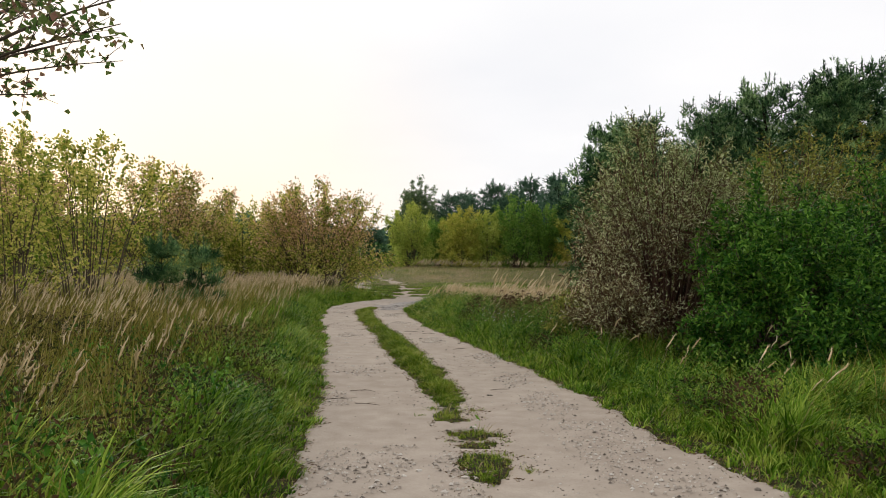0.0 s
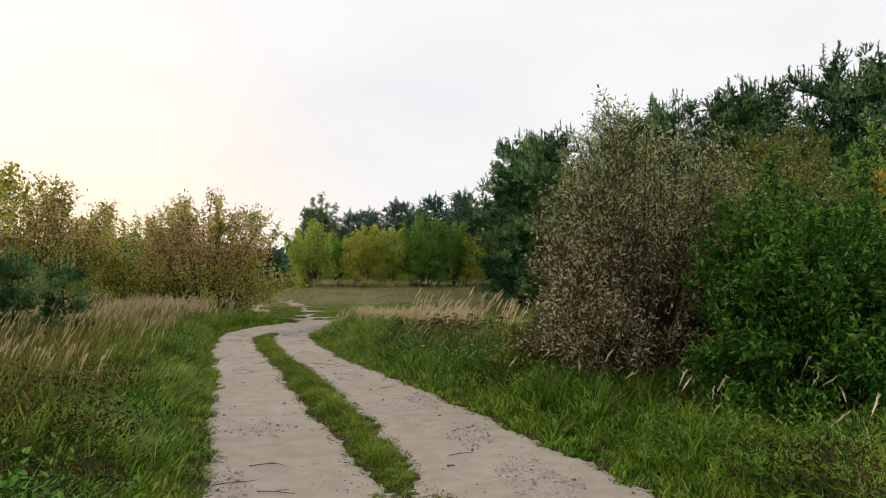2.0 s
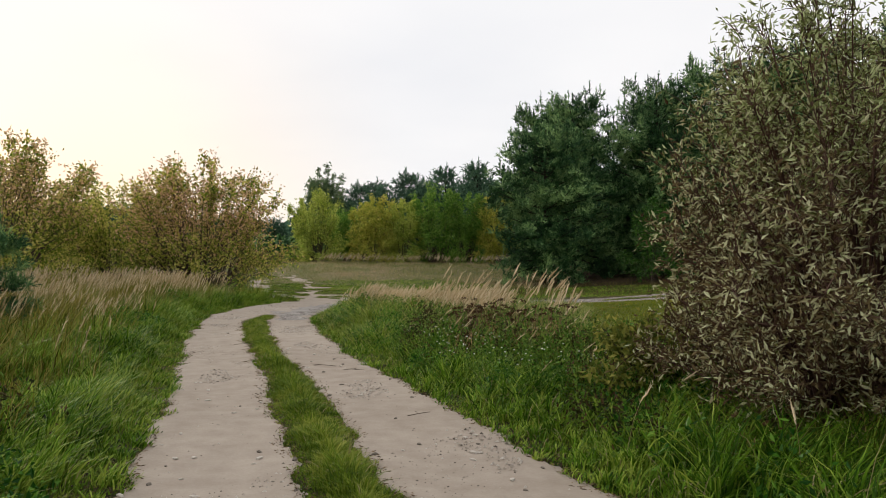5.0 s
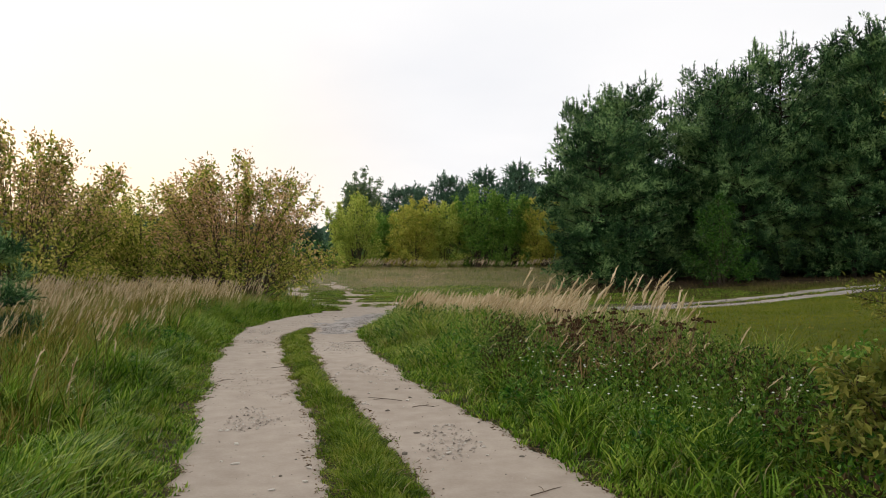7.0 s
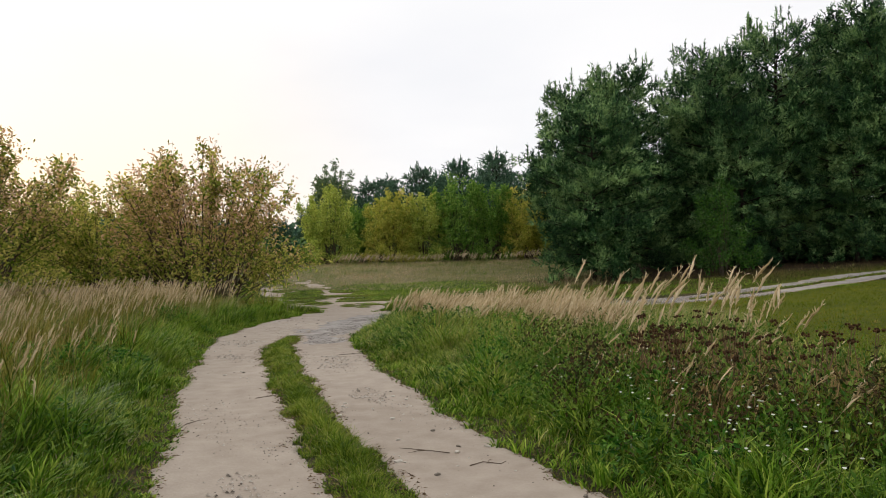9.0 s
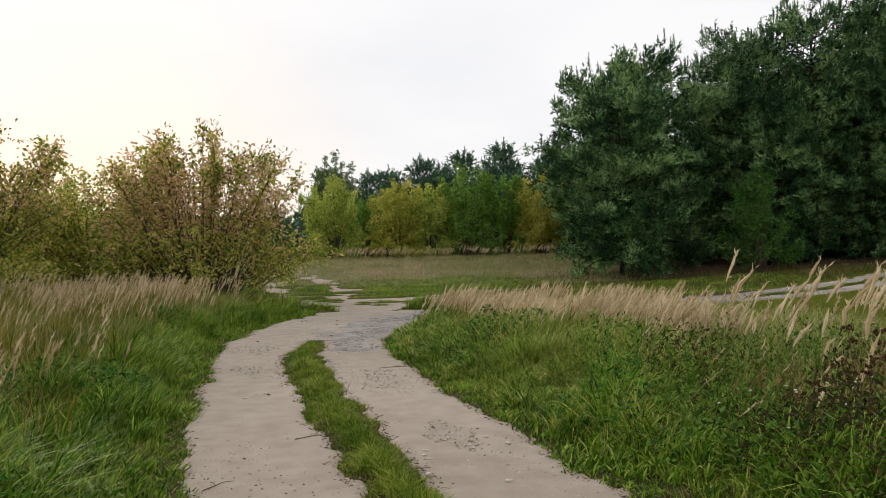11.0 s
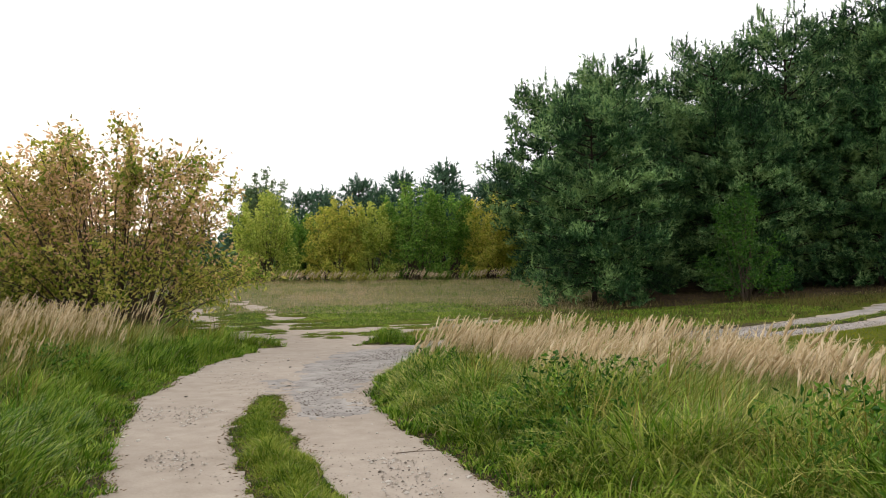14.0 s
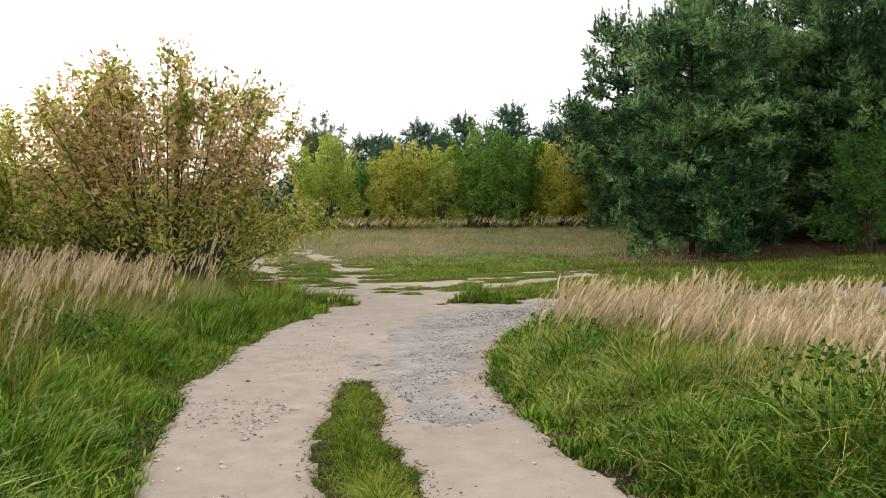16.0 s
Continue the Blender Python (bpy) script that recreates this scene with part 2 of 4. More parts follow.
def blades(pos, height, width, bend, az, segs=2, face=None, droop=0.35):
    """Curved tapering blades. Returns verts and faces."""
    n = len(pos)
    d = np.stack([np.cos(az), np.sin(az), np.zeros(n)], 1)
    fa = az + np.pi / 2 + (rng.normal(0, 0.7, n) if face is None else face)
    w = np.stack([np.cos(fa), np.sin(fa), np.zeros(n)], 1)
    rows = []
    for k in range(segs):
        t = k / segs
        c = pos + d * (height * bend * t * t)[:, None]
        c[:, 2] += height * (t - droop * bend * t ** 3)
        hw = (width * 0.5 * (1 - 0.55 * t) * (0.75 if k == 0 else 1))[:, None]
        rows += [c - w * hw, c + w * hw]
    c = pos + d * (height * bend)[:, None]
    c[:, 2] += height * (1 - droop * bend)
    rows.append(c)
    V = np.stack(rows, 1)
    s = 2 * segs + 1
    base = (np.arange(n) * s)[:, None]
    q = [base + np.array([[2 * k, 2 * k + 1, 2 * k + 3, 2 * k + 2]]) for k in range(segs - 1)]
    t = base + np.array([[2 * segs - 2, 2 * segs - 1, 2 * segs]])
    return V.reshape(-1, 3), ([np.concatenate(q)] if q else []) + [t]


def tubes(P, Rad, sides=4):
    """P: (n, k, 3) centre lines, Rad: (n, k)."""
    n, k, _ = P.shape
    tan = unit(np.gradient(P, axis=1))
    up = np.where(np.abs(tan[..., 2:3]) > 0.9, np.array([1.0, 0, 0]), np.array([0, 0, 1.0]))
    a = unit(np.cross(tan, up))
    b = np.cross(tan, a)
    ang = np.arange(sides) * 2 * np.pi / sides
    V = P[:, :, None] + Rad[:, :, None, None] * (np.cos(ang)[None, None, :, None] * a[:, :, None] + np.sin(ang)[None, None, :, None] * b[:, :, None])
    f = []
    for i in range(k - 1):
        for j in range(sides):
            j2 = (j + 1) % sides
            f.append([i * sides + j, i * sides + j2, (i + 1) * sides + j2, (i + 1) * sides + j])
    F = (np.arange(n) * k * sides)[:, None, None] + np.array(f)[None]
    return V.reshape(-1, 3), [F.reshape(-1, 4)]


def joined(parts):
    V, tri, quad, o = [], [], [], 0
    for v, fs in parts:
        V.append(v)
        for f in fs:
            (tri if f.shape[1] == 3 else quad).append(f + o)
        o += len(v)
    return np.concatenate(V), [np.concatenate(x) for x in (quad, tri) if x]


def leaves(pos, way, length, width, curl=0.25):
    """Leaves folded along the midrib: two triangles on each side of it."""
    n = len(pos)
    way = unit(way)
    side = unit(np.cross(way, rng.normal(size=(n, 3))))
    up = np.cross(side, way)
    L, W = length[:, None], width[:, None]
    V = np.stack([pos, pos + way * L * 0.45 + side * W * 0.5 + up * W * curl, pos + way * L - up * L * 0.12, pos + way * L * 0.45 - side * W * 0.5 + up * W * curl], 1)
    base = (np.arange(n) * 4)[:, None]
    return V.reshape(-1, 3), [np.concatenate([base + np.array([[0, 1, 2]]), base + np.array([[0, 2, 3]])])]


def bez(a, b, c, k):
    t = np.linspace(0, 1, k)[None, :, None]
    return a[:, None] * (1 - t) ** 2 + 2 * b[:, None] * t * (1 - t) + c[:, None] * t * t


# ---- lie of the land ----
LEFT = [(0.6, -14), (-0.6, 0), (-0.99, 5), (-1.15, 6.3), (-1.35, 8.3), (-1.7, 10.5), (-2.0, 12.5), (-2.3, 15), (-2.8, 17.8), (-3.18, 20), (-3.48, 21.8), (-3.7, 23.4), (-3.87, 24.9), (-4.03, 26.3), (-4.18, 28.1), (-3.98, 29.6), (-3.65, 32.5), (-3.2, 34), (-2.5, 37)]
RIGHT = [(4.4, -14), (3.0, 0), (2.35, 5.2), (2.02, 6.5), (1.84, 8.1), (1.55, 9.9), (1.2, 11.9), (0.83, 13.7), (0.33, 16.1), (-0.12, 17.8), (-0.48, 20), (-0.8, 21.9), (-1.02, 24), (-1.27, 25.4), (-1.3, 27.1), (-1.28, 27.9), (-0.85, 29.7), (-0.5, 30.6), (0.42, 32), (0.9, 33.2), (-0.1, 35.4), (-0.5, 37.0)]
STRIP_L = [(0.12, 8.15), (-0.12, 8.6), (-0.34, 10), (-0.52, 11.2), (-0.93, 13.2), (-1.25, 15.3), (-1.65, 17.5), (-2.13, 20.5), (-2.53, 22.7), (-2.84, 24.9), (-2.93, 25.7), (-2.86, 27.1), (-2.7, 28.2)]
STRIP_R = [(0.22, 8.3), (0.27, 8.8), (0.04, 10.7), (-0.2, 12.2), (-0.6, 15), (-0.97, 17), (-1.4, 18.9), (-1.7, 20.7), (-2.0, 22.7), (-2.2, 24.3), (-2.38, 25.9), (-2.43, 28.1)]
LANE = [(0.3, 32.0), (2.5, 32.4), (5, 32.4), (7.5, 32.4), (11, 33.1), (15.5, 34.8), (18.4, 36.6), (24, 38.5), (30, 39.5), (45, 40), (45, 42.5), (30, 42), (24, 41), (17, 38.6), (13, 36.6), (9, 35.4), (6, 35.0), (4, 35.4), (1.4, 35.5), (-0.1, 35.1), (-1.5, 33)]
LANE_MID = [(9, 33.8), (12, 34.4), (17, 36.6), (24, 39.4), (45, 41), (45, 41.5), (24, 40.0), (17, 37.3), (12, 35.1), (9, 34.4)]
RUT_A = [(-2.8, 38.5), (0, 39.4), (1.3, 41.1), (3.6, 42.55), (5.2, 43.7), (5.0, 44.0), (3.3, 43.0), (0.9, 41.9), (-1.5, 40.6), (-2.8, 40)]
RUT_B = [(-2.8, 36.5), (-0.6, 36.3), (0.9, 37.6), (3.2, 40.6), (5.2, 42.4), (5.0, 42.9), (2.7, 41.3), (0.2, 38.9), (-2.8, 38.5)]
TRAIL = [(-1.2, 37), (-0.9, 40.5), (-1.35, 43.6), (-1.9, 46.4), (-2.9, 50), (-5.2, 54.6), (-7.5, 58), (-8.2, 58), (-5.7, 54.3), (-3.5, 49.6), (-2.5, 46.2), (-2.1, 43.2), (-2.4, 40), (-2.9, 37)]
TRAIL2 = [(-2.9, 36.5), (-3.3, 40), (-4.3, 45), (-5.2, 49), (-5.6, 49), (-4.8, 44.5), (-3.8, 39.5), (-3.3, 36)]


def signed(px, py, poly):
    """Distance to the outline, above 0 inside it."""
    A = np.array(poly, float)
    B = np.roll(A, -1, 0)
    d2 = np.full(px.shape, 1e9)
    inside = np.zeros(px.shape, bool)
    for (ax, ay), (bx, by) in zip(A, B):
        ex, ey = bx - ax, by - ay
        t = np.clip(((px - ax) * ex + (py - ay) * ey) / (ex * ex + ey * ey), 0, 1)
        d2 = np.minimum(d2, (px - ax - t * ex) ** 2 + (py - ay - t * ey) ** 2)
        if ay != by:
            inside ^= ((ay > py) != (by > py)) & (px < ex * (py - ay) / ey + ax)
    return np.where(inside, 1, -1) * np.sqrt(d2)


_hash = rng.random((256, 256))


def vnoise(x, y, s):
    x, y = x * s + 100, y * s + 100
    i, j = np.floor(x).astype(int), np.floor(y).astype(int)
    u, v = x - i, y - j
    u, v = u * u * (3 - 2 * u), v * v * (3 - 2 * v)
    h = lambda a, b: _hash[a % 256, b % 256]
    return (h(i, j) * (1 - u) + h(i + 1, j) * u) * (1 - v) + (h(i, j + 1) * (1 - u) + h(i + 1, j + 1) * u) * v - 0.5


def smooth(a, b, x):
    t = np.clip((x - a) / (b - a), 0, 1)
    return t * t * (3 - 2 * t)


def road_depth(x, y):
    """How far inside the trodden ground a place is; below 0 on grass."""
    f = signed(x, y, LEFT + RIGHT[::-1])
    for p in (LANE, RUT_A, RUT_B, TRAIL, TRAIL2):
        f = np.maximum(f, signed(x, y, p))
    f = np.minimum(f, -signed(x, y, STRIP_L + STRIP_R[::-1]))
    f = np.minimum(f, -signed(x, y, LANE_MID))
    edge = 0.14 * vnoise(x, y, 2.1) + 0.09 * vnoise(x, y, 5.3) + 0.07 * vnoise(x, y, 10.7)
    torn = smooth(32.5, 36, y) * (1 - 0.8 * smooth(2, 6, x)) * 2.1 * (vnoise(x * 0.6, y, 2.1) + 0.5 * vnoise(x * 0.6, y, 4.6))
    f = f + edge + torn
    for cx, cy, r in ((0.1, 7.9, 0.22), (0.3, 6.8, 0.2), (0.36, 5.8, 0.2)):
        f = np.minimum(f, np.hypot(x - cx, (y - cy) * 0.5) - r + 0.35 * vnoise(x, y, 9))
    return f


def hill(x, y):
    z = (0.022 * np.log1p(np.exp(np.clip((x - 1.8) * 2, -30, 30))) / 2 + 0.045 * np.log1p(np.exp(np.clip((x - 10) * 1.0, -30, 30)))) * (1 - 0.5 * smooth(20, 60, x)) * smooth(8, 22, y) * (1 - 0.75 * smooth(44, 60, y))
    z = z + 0.02 * np.clip(-x - 4.5, 0, 40) + 1.35 * smooth(41, 64, y)
    return z


def ground_z(x, y, f=None):
    x, y = np.asarray(x, float), np.asarray(y, float)
    if f is None:
        f = road_depth(x, y)
    z = hill(x, y) + 0.05 * vnoise(x, y, 0.6) * smooth(0, 2, -f)
    z += 0.06 * smooth(-0.05, 0.6, -f)
    return z


def gz(x, y):
    return float(ground_z(np.array([x]), np.array([y]))[0])


def grid_axis(lo, a, b, hi, fine, grow=1.22):
    mid = list(np.arange(a, b + fine / 2, fine))
    left, right, s = [], [], fine
    p = a
    while p > lo:
        s *= grow
        p -= s
        left.append(max(p, lo))
    p, s = mid[-1], fine
    while p < hi:
        s *= grow
        p += s
        right.append(min(p, hi))
    return np.array(left[::-1] + mid + right)


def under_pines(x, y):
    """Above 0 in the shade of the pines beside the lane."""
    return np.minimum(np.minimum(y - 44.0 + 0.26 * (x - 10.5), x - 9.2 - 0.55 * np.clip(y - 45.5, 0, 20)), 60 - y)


def build_ground():
    xs, ys = grid_axis(-900, -9, 9, 900, 0.16), grid_axis(-300, 1, 48, 1500, 0.16)
    X, Y = np.meshgrid(xs, ys)
    Z = ground_z(X, Y)
    f = road_depth(X, Y)
    Z = Z - 0.05 * smooth(0.0, 0.25, f)
    V = np.stack([X, Y, Z], -1).reshape(-1, 3)
    nx, ny = len(xs), len(ys)
    i = np.arange(ny - 1)[:, None] * nx + np.arange(nx - 1)[None]
    F = np.stack([i, i + 1, i + nx + 1, i + nx], -1).reshape(-1, 4)
    cx, cy = V[F].mean(1)[:, 0], V[F].mean(1)[:, 1]
    lawn = (cx > 4.2 + 0.8 * vnoise(cx, cy, 0.7)) & (cy > 17 + 2.5 * vnoise(cx, cy, 0.5)) & (cy < 34) & (cx < 40)
    wob = 8 * vnoise(cx, cy, 0.12) + 3 * vnoise(cx, cy, 0.5)
    field = (cy > 38) | (np.hypot(cx, (cy - 12) * 0.7) > 26 + wob) & ~lawn
    field &= ~((cy > 38) & (cy < 47 - 0.25 * cx) & (cx > -5))
    kind = np.where(lawn, 1, np.where(field, 2, np.where((cy > 36) & (cx > -5), 1, 0)))
    # shade under the pines is coloured in, as dark litter
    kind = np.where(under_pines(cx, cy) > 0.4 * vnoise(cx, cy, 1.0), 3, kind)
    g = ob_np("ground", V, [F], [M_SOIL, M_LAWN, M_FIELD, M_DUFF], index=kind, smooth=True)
    tagged(g, "uneven meadow ground under grass", "ground", kind="structure")


def build_road(name, label, mat, lo, hi, keep, lift=0.012, step=0.075):
    xs, ys = np.arange(lo[0], hi[0], step), np.arange(lo[1], hi[1], step)
    X, Y = np.meshgrid(xs, ys)
    f = keep(X, Y)
    # outer corners are drawn in to the edge
    gy, gx = np.gradient(f, step)
    gl = np.maximum(np.hypot(gx, gy), 0.3)
    out = f < 0
    mv = np.where(out, np.clip(-f, 0, step * 1.2) / gl, 0)
    X2, Y2 = X + gx / gl * mv, Y + gy / gl * mv
    Z = hill(X2, Y2) + lift + 0.006 * vnoise(X2, Y2, 1.3) + 0.0005 * vnoise(X2, Y2, 5) - 0.014 * smooth(0.1, 0.9, f)
    Z = np.where(out, hill(X2, Y2) - 0.02 + lift, Z)
    nx, ny = len(xs), len(ys)
    i = np.arange(ny - 1)[:, None] * nx + np.arange(nx - 1)[None]
    F = np.stack([i, i + 1, i + nx + 1, i + nx], -1).reshape(-1, 4)
    ins = ~out.reshape(-1)
    F = F[ins[F].sum(1) >= 1]
    used, inv = np.unique(F, return_inverse=True)
    V = np.stack([X2, Y2, Z], -1).reshape(-1, 3)[used]
    o = ob_np(name, V, [inv.reshape(-1, 4)], mat, smooth=True)
    return tagged(o, label, "dirt road", kind="structure")


GRAVEL = [(-2.45, 28.6), (-2.1, 26.2), (-1.5, 26.8), (-1.2, 29.2), (-0.5, 31.2), (1.0, 32.2), (5, 32.1), (12, 32.8), (24, 37.5), (45, 39), (45, 44), (24, 42.5), (14, 38), (5, 36.4), (1.0, 35.3), (-0.8, 34.2), (-2.0, 31.5)]


def gravel_depth(x, y):
    return signed(x, y, GRAVEL) + 0.5 * vnoise(x, y, 2.3) + 0.4 * vnoise(x, y, 6) + 0.3 * vnoise(x, y, 12)


build_ground()
build_road("road", "pale packed sand of a two-rut country track", M_DIRT, (-10, -13), (16, 66), road_depth)
build_road("road_gravel", "grey gravel spread on the side lane", M_GRAVEL, (-3.2, 25.5), (26, 43), lambda x, y: np.minimum(road_depth(x, y) - 0.15, gravel_depth(x, y)), 0.016, 0.06)
build_road("lane_far", "far end of the grey side lane", M_GRAVEL, (15.5, 32), (46, 44), lambda x, y: np.minimum(signed(x, y, LANE), -signed(x, y, LANE_MID)) + 0.2 * vnoise(x, y, 1.5), 0.010, 0.2)


# ---- grass ----
def scatter(n, x0, x1, y0, y1):
    return rng.uniform(x0, x1, n), rng.uniform(y0, y1, n)


def sow(name, label, mat, n, box, keep, height, width, bend=(0.2, 0.9), segs=2, lean=None, tuft=0, spread=0.07):
    """n: places tried. tuft: blades that share a foot and fan out from it."""
    x, y = scatter(n // max(tuft, 1), *box)
    f = road_depth(x, y)
    p = keep(x, y, -f)
    k = rng.random(len(x)) < p
    x, y, f = x[k], y[k], f[k]
    big = rng.uniform(0.6, 1.2, len(x))
    drift = rng.uniform(0, 2 * np.pi, len(x))
    if tuft:
        c = np.repeat(np.arange(len(x)), tuft)
        a, r = rng.uniform(0, 2 * np.pi, len(c)), np.sqrt(rng.random(len(c))) * spread
        az = a + rng.normal(0, 0.5, len(c))
        if lean is not None:
            az = np.where(rng.random(len(c)) < 0.45, lean + rng.normal(0, 0.7, len(c)), az)
        x, y, f, big = x[c] + np.cos(a) * r, y[c] + np.sin(a) * r, f[c], big[c]
    else:
        az = rng.uniform(0, 2 * np.pi, len(x)) if lean is None else lean + rng.normal(0, 0.9, len(x))
    m = len(x)
    h = height(x, y, -f) * rng.uniform(0.5, 1.15, m) * big
    pos = np.stack([x, y, ground_z(x, y, f) - 0.01], 1)
    v, fa = blades(pos, h, width * rng.uniform(0.55, 1.35, m), rng.uniform(*bend, m), az, segs)
    o = ob_np(name, v, fa, mat)
    return tagged(o, label, "grass", kind="stuff")


def lumps(x, y):
    return 0.72 + 1.15 * np.clip(vnoise(x, y, 1.1) + 0.6 * vnoise(x, y, 2.7), -0.28, 0.6)


def tall(x, y, d, tops=(0.60, 0.56)):
    """Height of the sward at a distance from the road."""
    left = x < -1.4
    top = np.where(left, *tops) * (1 - 0.3 * smooth(8, 12, np.abs(x)))
    top = top * (1 - 0.5 * smooth(2.0, 4.0, x) * smooth(15.5, 18, y)) * (1 - 0.25 * smooth(24, 27, y) * (x > 0))
    lawn = smooth(4.1, 5.0, x) * smooth(15.5, 18, y)
    top = top * (1 - lawn) + 0.08 * lawn
    top = np.where(y > 36, 0.22, top)
    return (0.13 + (top - 0.13) * smooth(0.0, 0.9, d)) * lumps(x, y)


def nearby(x, y, d):
    return (d > -0.03) & (y < 36)


in_strip = lambda x, y: (signed(x, y, STRIP_L + STRIP_R[::-1]) > -0.3) | ((np.abs(x - 0.2) < 0.8) & (y < 9))
sow("verge_grass", "lush green grass along the edges of the track", M_GRASS, 800000, (-7.5, 5.5, 2.2, 37),
    lambda x, y, d: np.where(nearby(x, y, d) & ~in_strip(x, y) & (d < 2.2), 1.0 - 0.5 * smooth(0.5, 2.2, d), 0) * 0.75, tall, 0.016, (0.25, 1.1), 3, 0.1, 18, 0.08)
sow("verge_sward", "deeper green grass of the verges", M_GRASS, 800000, (-13, 9, 2.2, 40),
    lambda x, y, d: np.where((d > 1.2) & (y < 40), 0.40 * np.exp(-d / 4), 0) * np.where((x > 4.6) & (y > 17), 0.15, 1), tall, 0.016, (0.3, 1.2), 2, 0.1, 18, 0.09)
sow("tall_grass", "olive and straw tinted tall meadow grass", M_OLIVE, 1000000, (-13, 9, 2.2, 42),
    lambda x, y, d: np.where((d > 0.7), smooth(0.7, 1.9, d) * 0.55 * np.exp(-d / 7) * np.where(x > 0, 0.5, 1), 0) * np.where((x > 4.6) & (y > 17), 0.15, 1), lambda x, y, d: tall(x, y, d) * np.where(x < 0, 1.4, 1.15), 0.014, (0.05, 0.6), 2, 0.1, 14, 0.08)
sow("ground_cover", "short dense green undergrowth of the verges", M_SHORT, 600000, (-7, 5.5, 2.2, 37),
    lambda x, y, d: np.where((d > -0.04) & (d < 3.2), 0.95, 0) * np.where((x > 4.6) & (y > 17), 0, 1), lambda x, y, d: 0.06 + 0.10 * smooth(0, 0.45, d), 0.016, (0.4, 1.2), 1)
sow("bush_grass", "long drooping yellow-green grass in front of the bushes", M_GRASS, 300000, (1.8, 11.5, 2.0, 14.2),
    lambda x, y, d: np.where(d > 1.0, 0.7, 0) * (1 - smooth(8.3, 11.0, x + 2 * vnoise(x, y, 0.6))) * smooth(2.2, 4.5, y + 2 * vnoise(x, y, 0.6)), lambda x, y, d: 0.58 * lumps(x, y), 0.014, (0.4, 1.3), 3, 0.1, 14, 0.09)
sow("tussock_grass", "long arching yellow-green blades of tussock grass on the bank", M_TUSSOCK, 420000, (-1.5, 4.6, 15, 31),
    lambda x, y, d: np.where((d > 0.25) & (x > -1.2), 0.75 * smooth(17, 22, y) * np.exp(-d / 3.5), 0), lambda x, y, d: (0.24 + 0.34 * smooth(0.2, 1.1, d)) * lumps(x, y), 0.012, (0.45, 1.5), 3, 0.2, 22, 0.10)
sow("straw_blades", "dead straw coloured blades among the green", M_STRAW, 80000, (-9, 6, 2.2, 37),
    lambda x, y, d: np.where((d > 0.1), 0.5 * np.exp(-d / 4), 0) * np.where((x > 4.6) & (y > 17), 0.15, 1), lambda x, y, d: tall(x, y, d) * 0.95, 0.009, (0.3, 1.4), 3, 0.1, 4, 0.1)
sow("median_grass", "short worn grass between the two wheel ruts", M_SHORT, 900000, (-3.4, 0.9, 5.2, 29.4),
    lambda x, y, d: np.where((d > 0) & in_strip(x, y) | (d > 0) & (y < 9) & (x > -0.4) & (x < 0.9), 0.9, 0) * (1 - 0.6 * (y < 8.4)),
    lambda x, y, d: 0.03 + 0.15 * smooth(0.0, 0.30, d) * lumps(x, y) * smooth(8.2, 8.7, y) * (1 + 1.1 * np.exp(-((x + 0.02) ** 2 + 0.6 * (y - 9.2) ** 2) / 0.12)), 0.010, (0.3, 1.2), 2, None, 9, 0.04)
sow("junction_grass", "short trodden grass at the fork of the tracks", M_GRASS, 330000, (-9, 14, 33, 52),
    lambda x, y, d: np.where((d > 0) & (under_pines(x, y) < -0.5), 0.55 * (1 - smooth(47, 51, y + 0.25 * x + 6 * vnoise(x, y, 0.25) + 3 * vnoise(x, y, 0.9))), 0), lambda x, y, d: 0.03 + 0.09 * smooth(0, 1.0, d) + 0.2 * smooth(-4.5, -6.5, x), 0.022, (0.3, 1.0), 1)
sow("lawn_grass", "short mown looking grass beside the side lane", M_LAWNBLADE, 150000, (2.2, 16, 16, 34),
    lambda x, y, d: np.where((d > 0) & (x > 3.9), 0.7, 0), lambda x, y, d: 0.07 + 0 * x, 0.02, (0.3, 1.0), 1)
sow("meadow_grass", "dry brownish meadow grass on the rise", M_MEADOW, 170000, (-22, 34, 42, 72),
    lambda x, y, d: np.where((d > 0.1) & (under_pines(x, y) < 0.8), smooth(46, 50, y + 0.25 * x + 6 * vnoise(x, y, 0.25) + 3 * vnoise(x, y, 0.9)), 0), lambda x, y, d: 0.30 * lumps(x, y), 0.02, (0.1, 0.6), 1)
sow("outer_grass", "rough olive grass behind the verge", M_OLIVE, 240000, (-32, -9, -12, 46),
    lambda x, y, d: np.where((d > 0) & (y > 6 - 0 * x), 0.9, np.where(d > 0, 0.5, 0)), lambda x, y, d: 0.6 * lumps(x, y), 0.03, (0.1, 0.7), 1)
sow("outer_grass", "rough green grass beyond the bushes and along the older stretch of track", M_SHORT, 260000, (-9, 30, -13, 18),
    lambda x, y, d: np.where((d > 0) & ((y < 3) | (x > 8.5)), 0.9, 0), lambda x, y, d: 0.45 * lumps(x, y), 0.035, (0.2, 0.9), 1)
sow("lane_grass", "short grass between the ruts of the side lane", M_SHORT, 90000, (8.5, 34, 33, 42),
    lambda x, y, d: np.where((d > 0) & (signed(x, y, LANE_MID) > -0.15), 0.9, 0), lambda x, y, d: 0.09 + 0 * x, 0.025, (0.3, 1.0), 1)
sow("pine_edge_grass", "dry brownish grass in front of the pines", M_BROWNGRASS, 75000, (3, 44, 36.5, 48),
    lambda x, y, d: np.where((d > 0.2) & (x > 5), 0.9 * (1 - 0.85 * smooth(-0.3, 3.0, under_pines(x, y))), 0), lambda x, y, d: 0.22 * lumps(x, y), 0.025, (0.1, 0.7), 1)


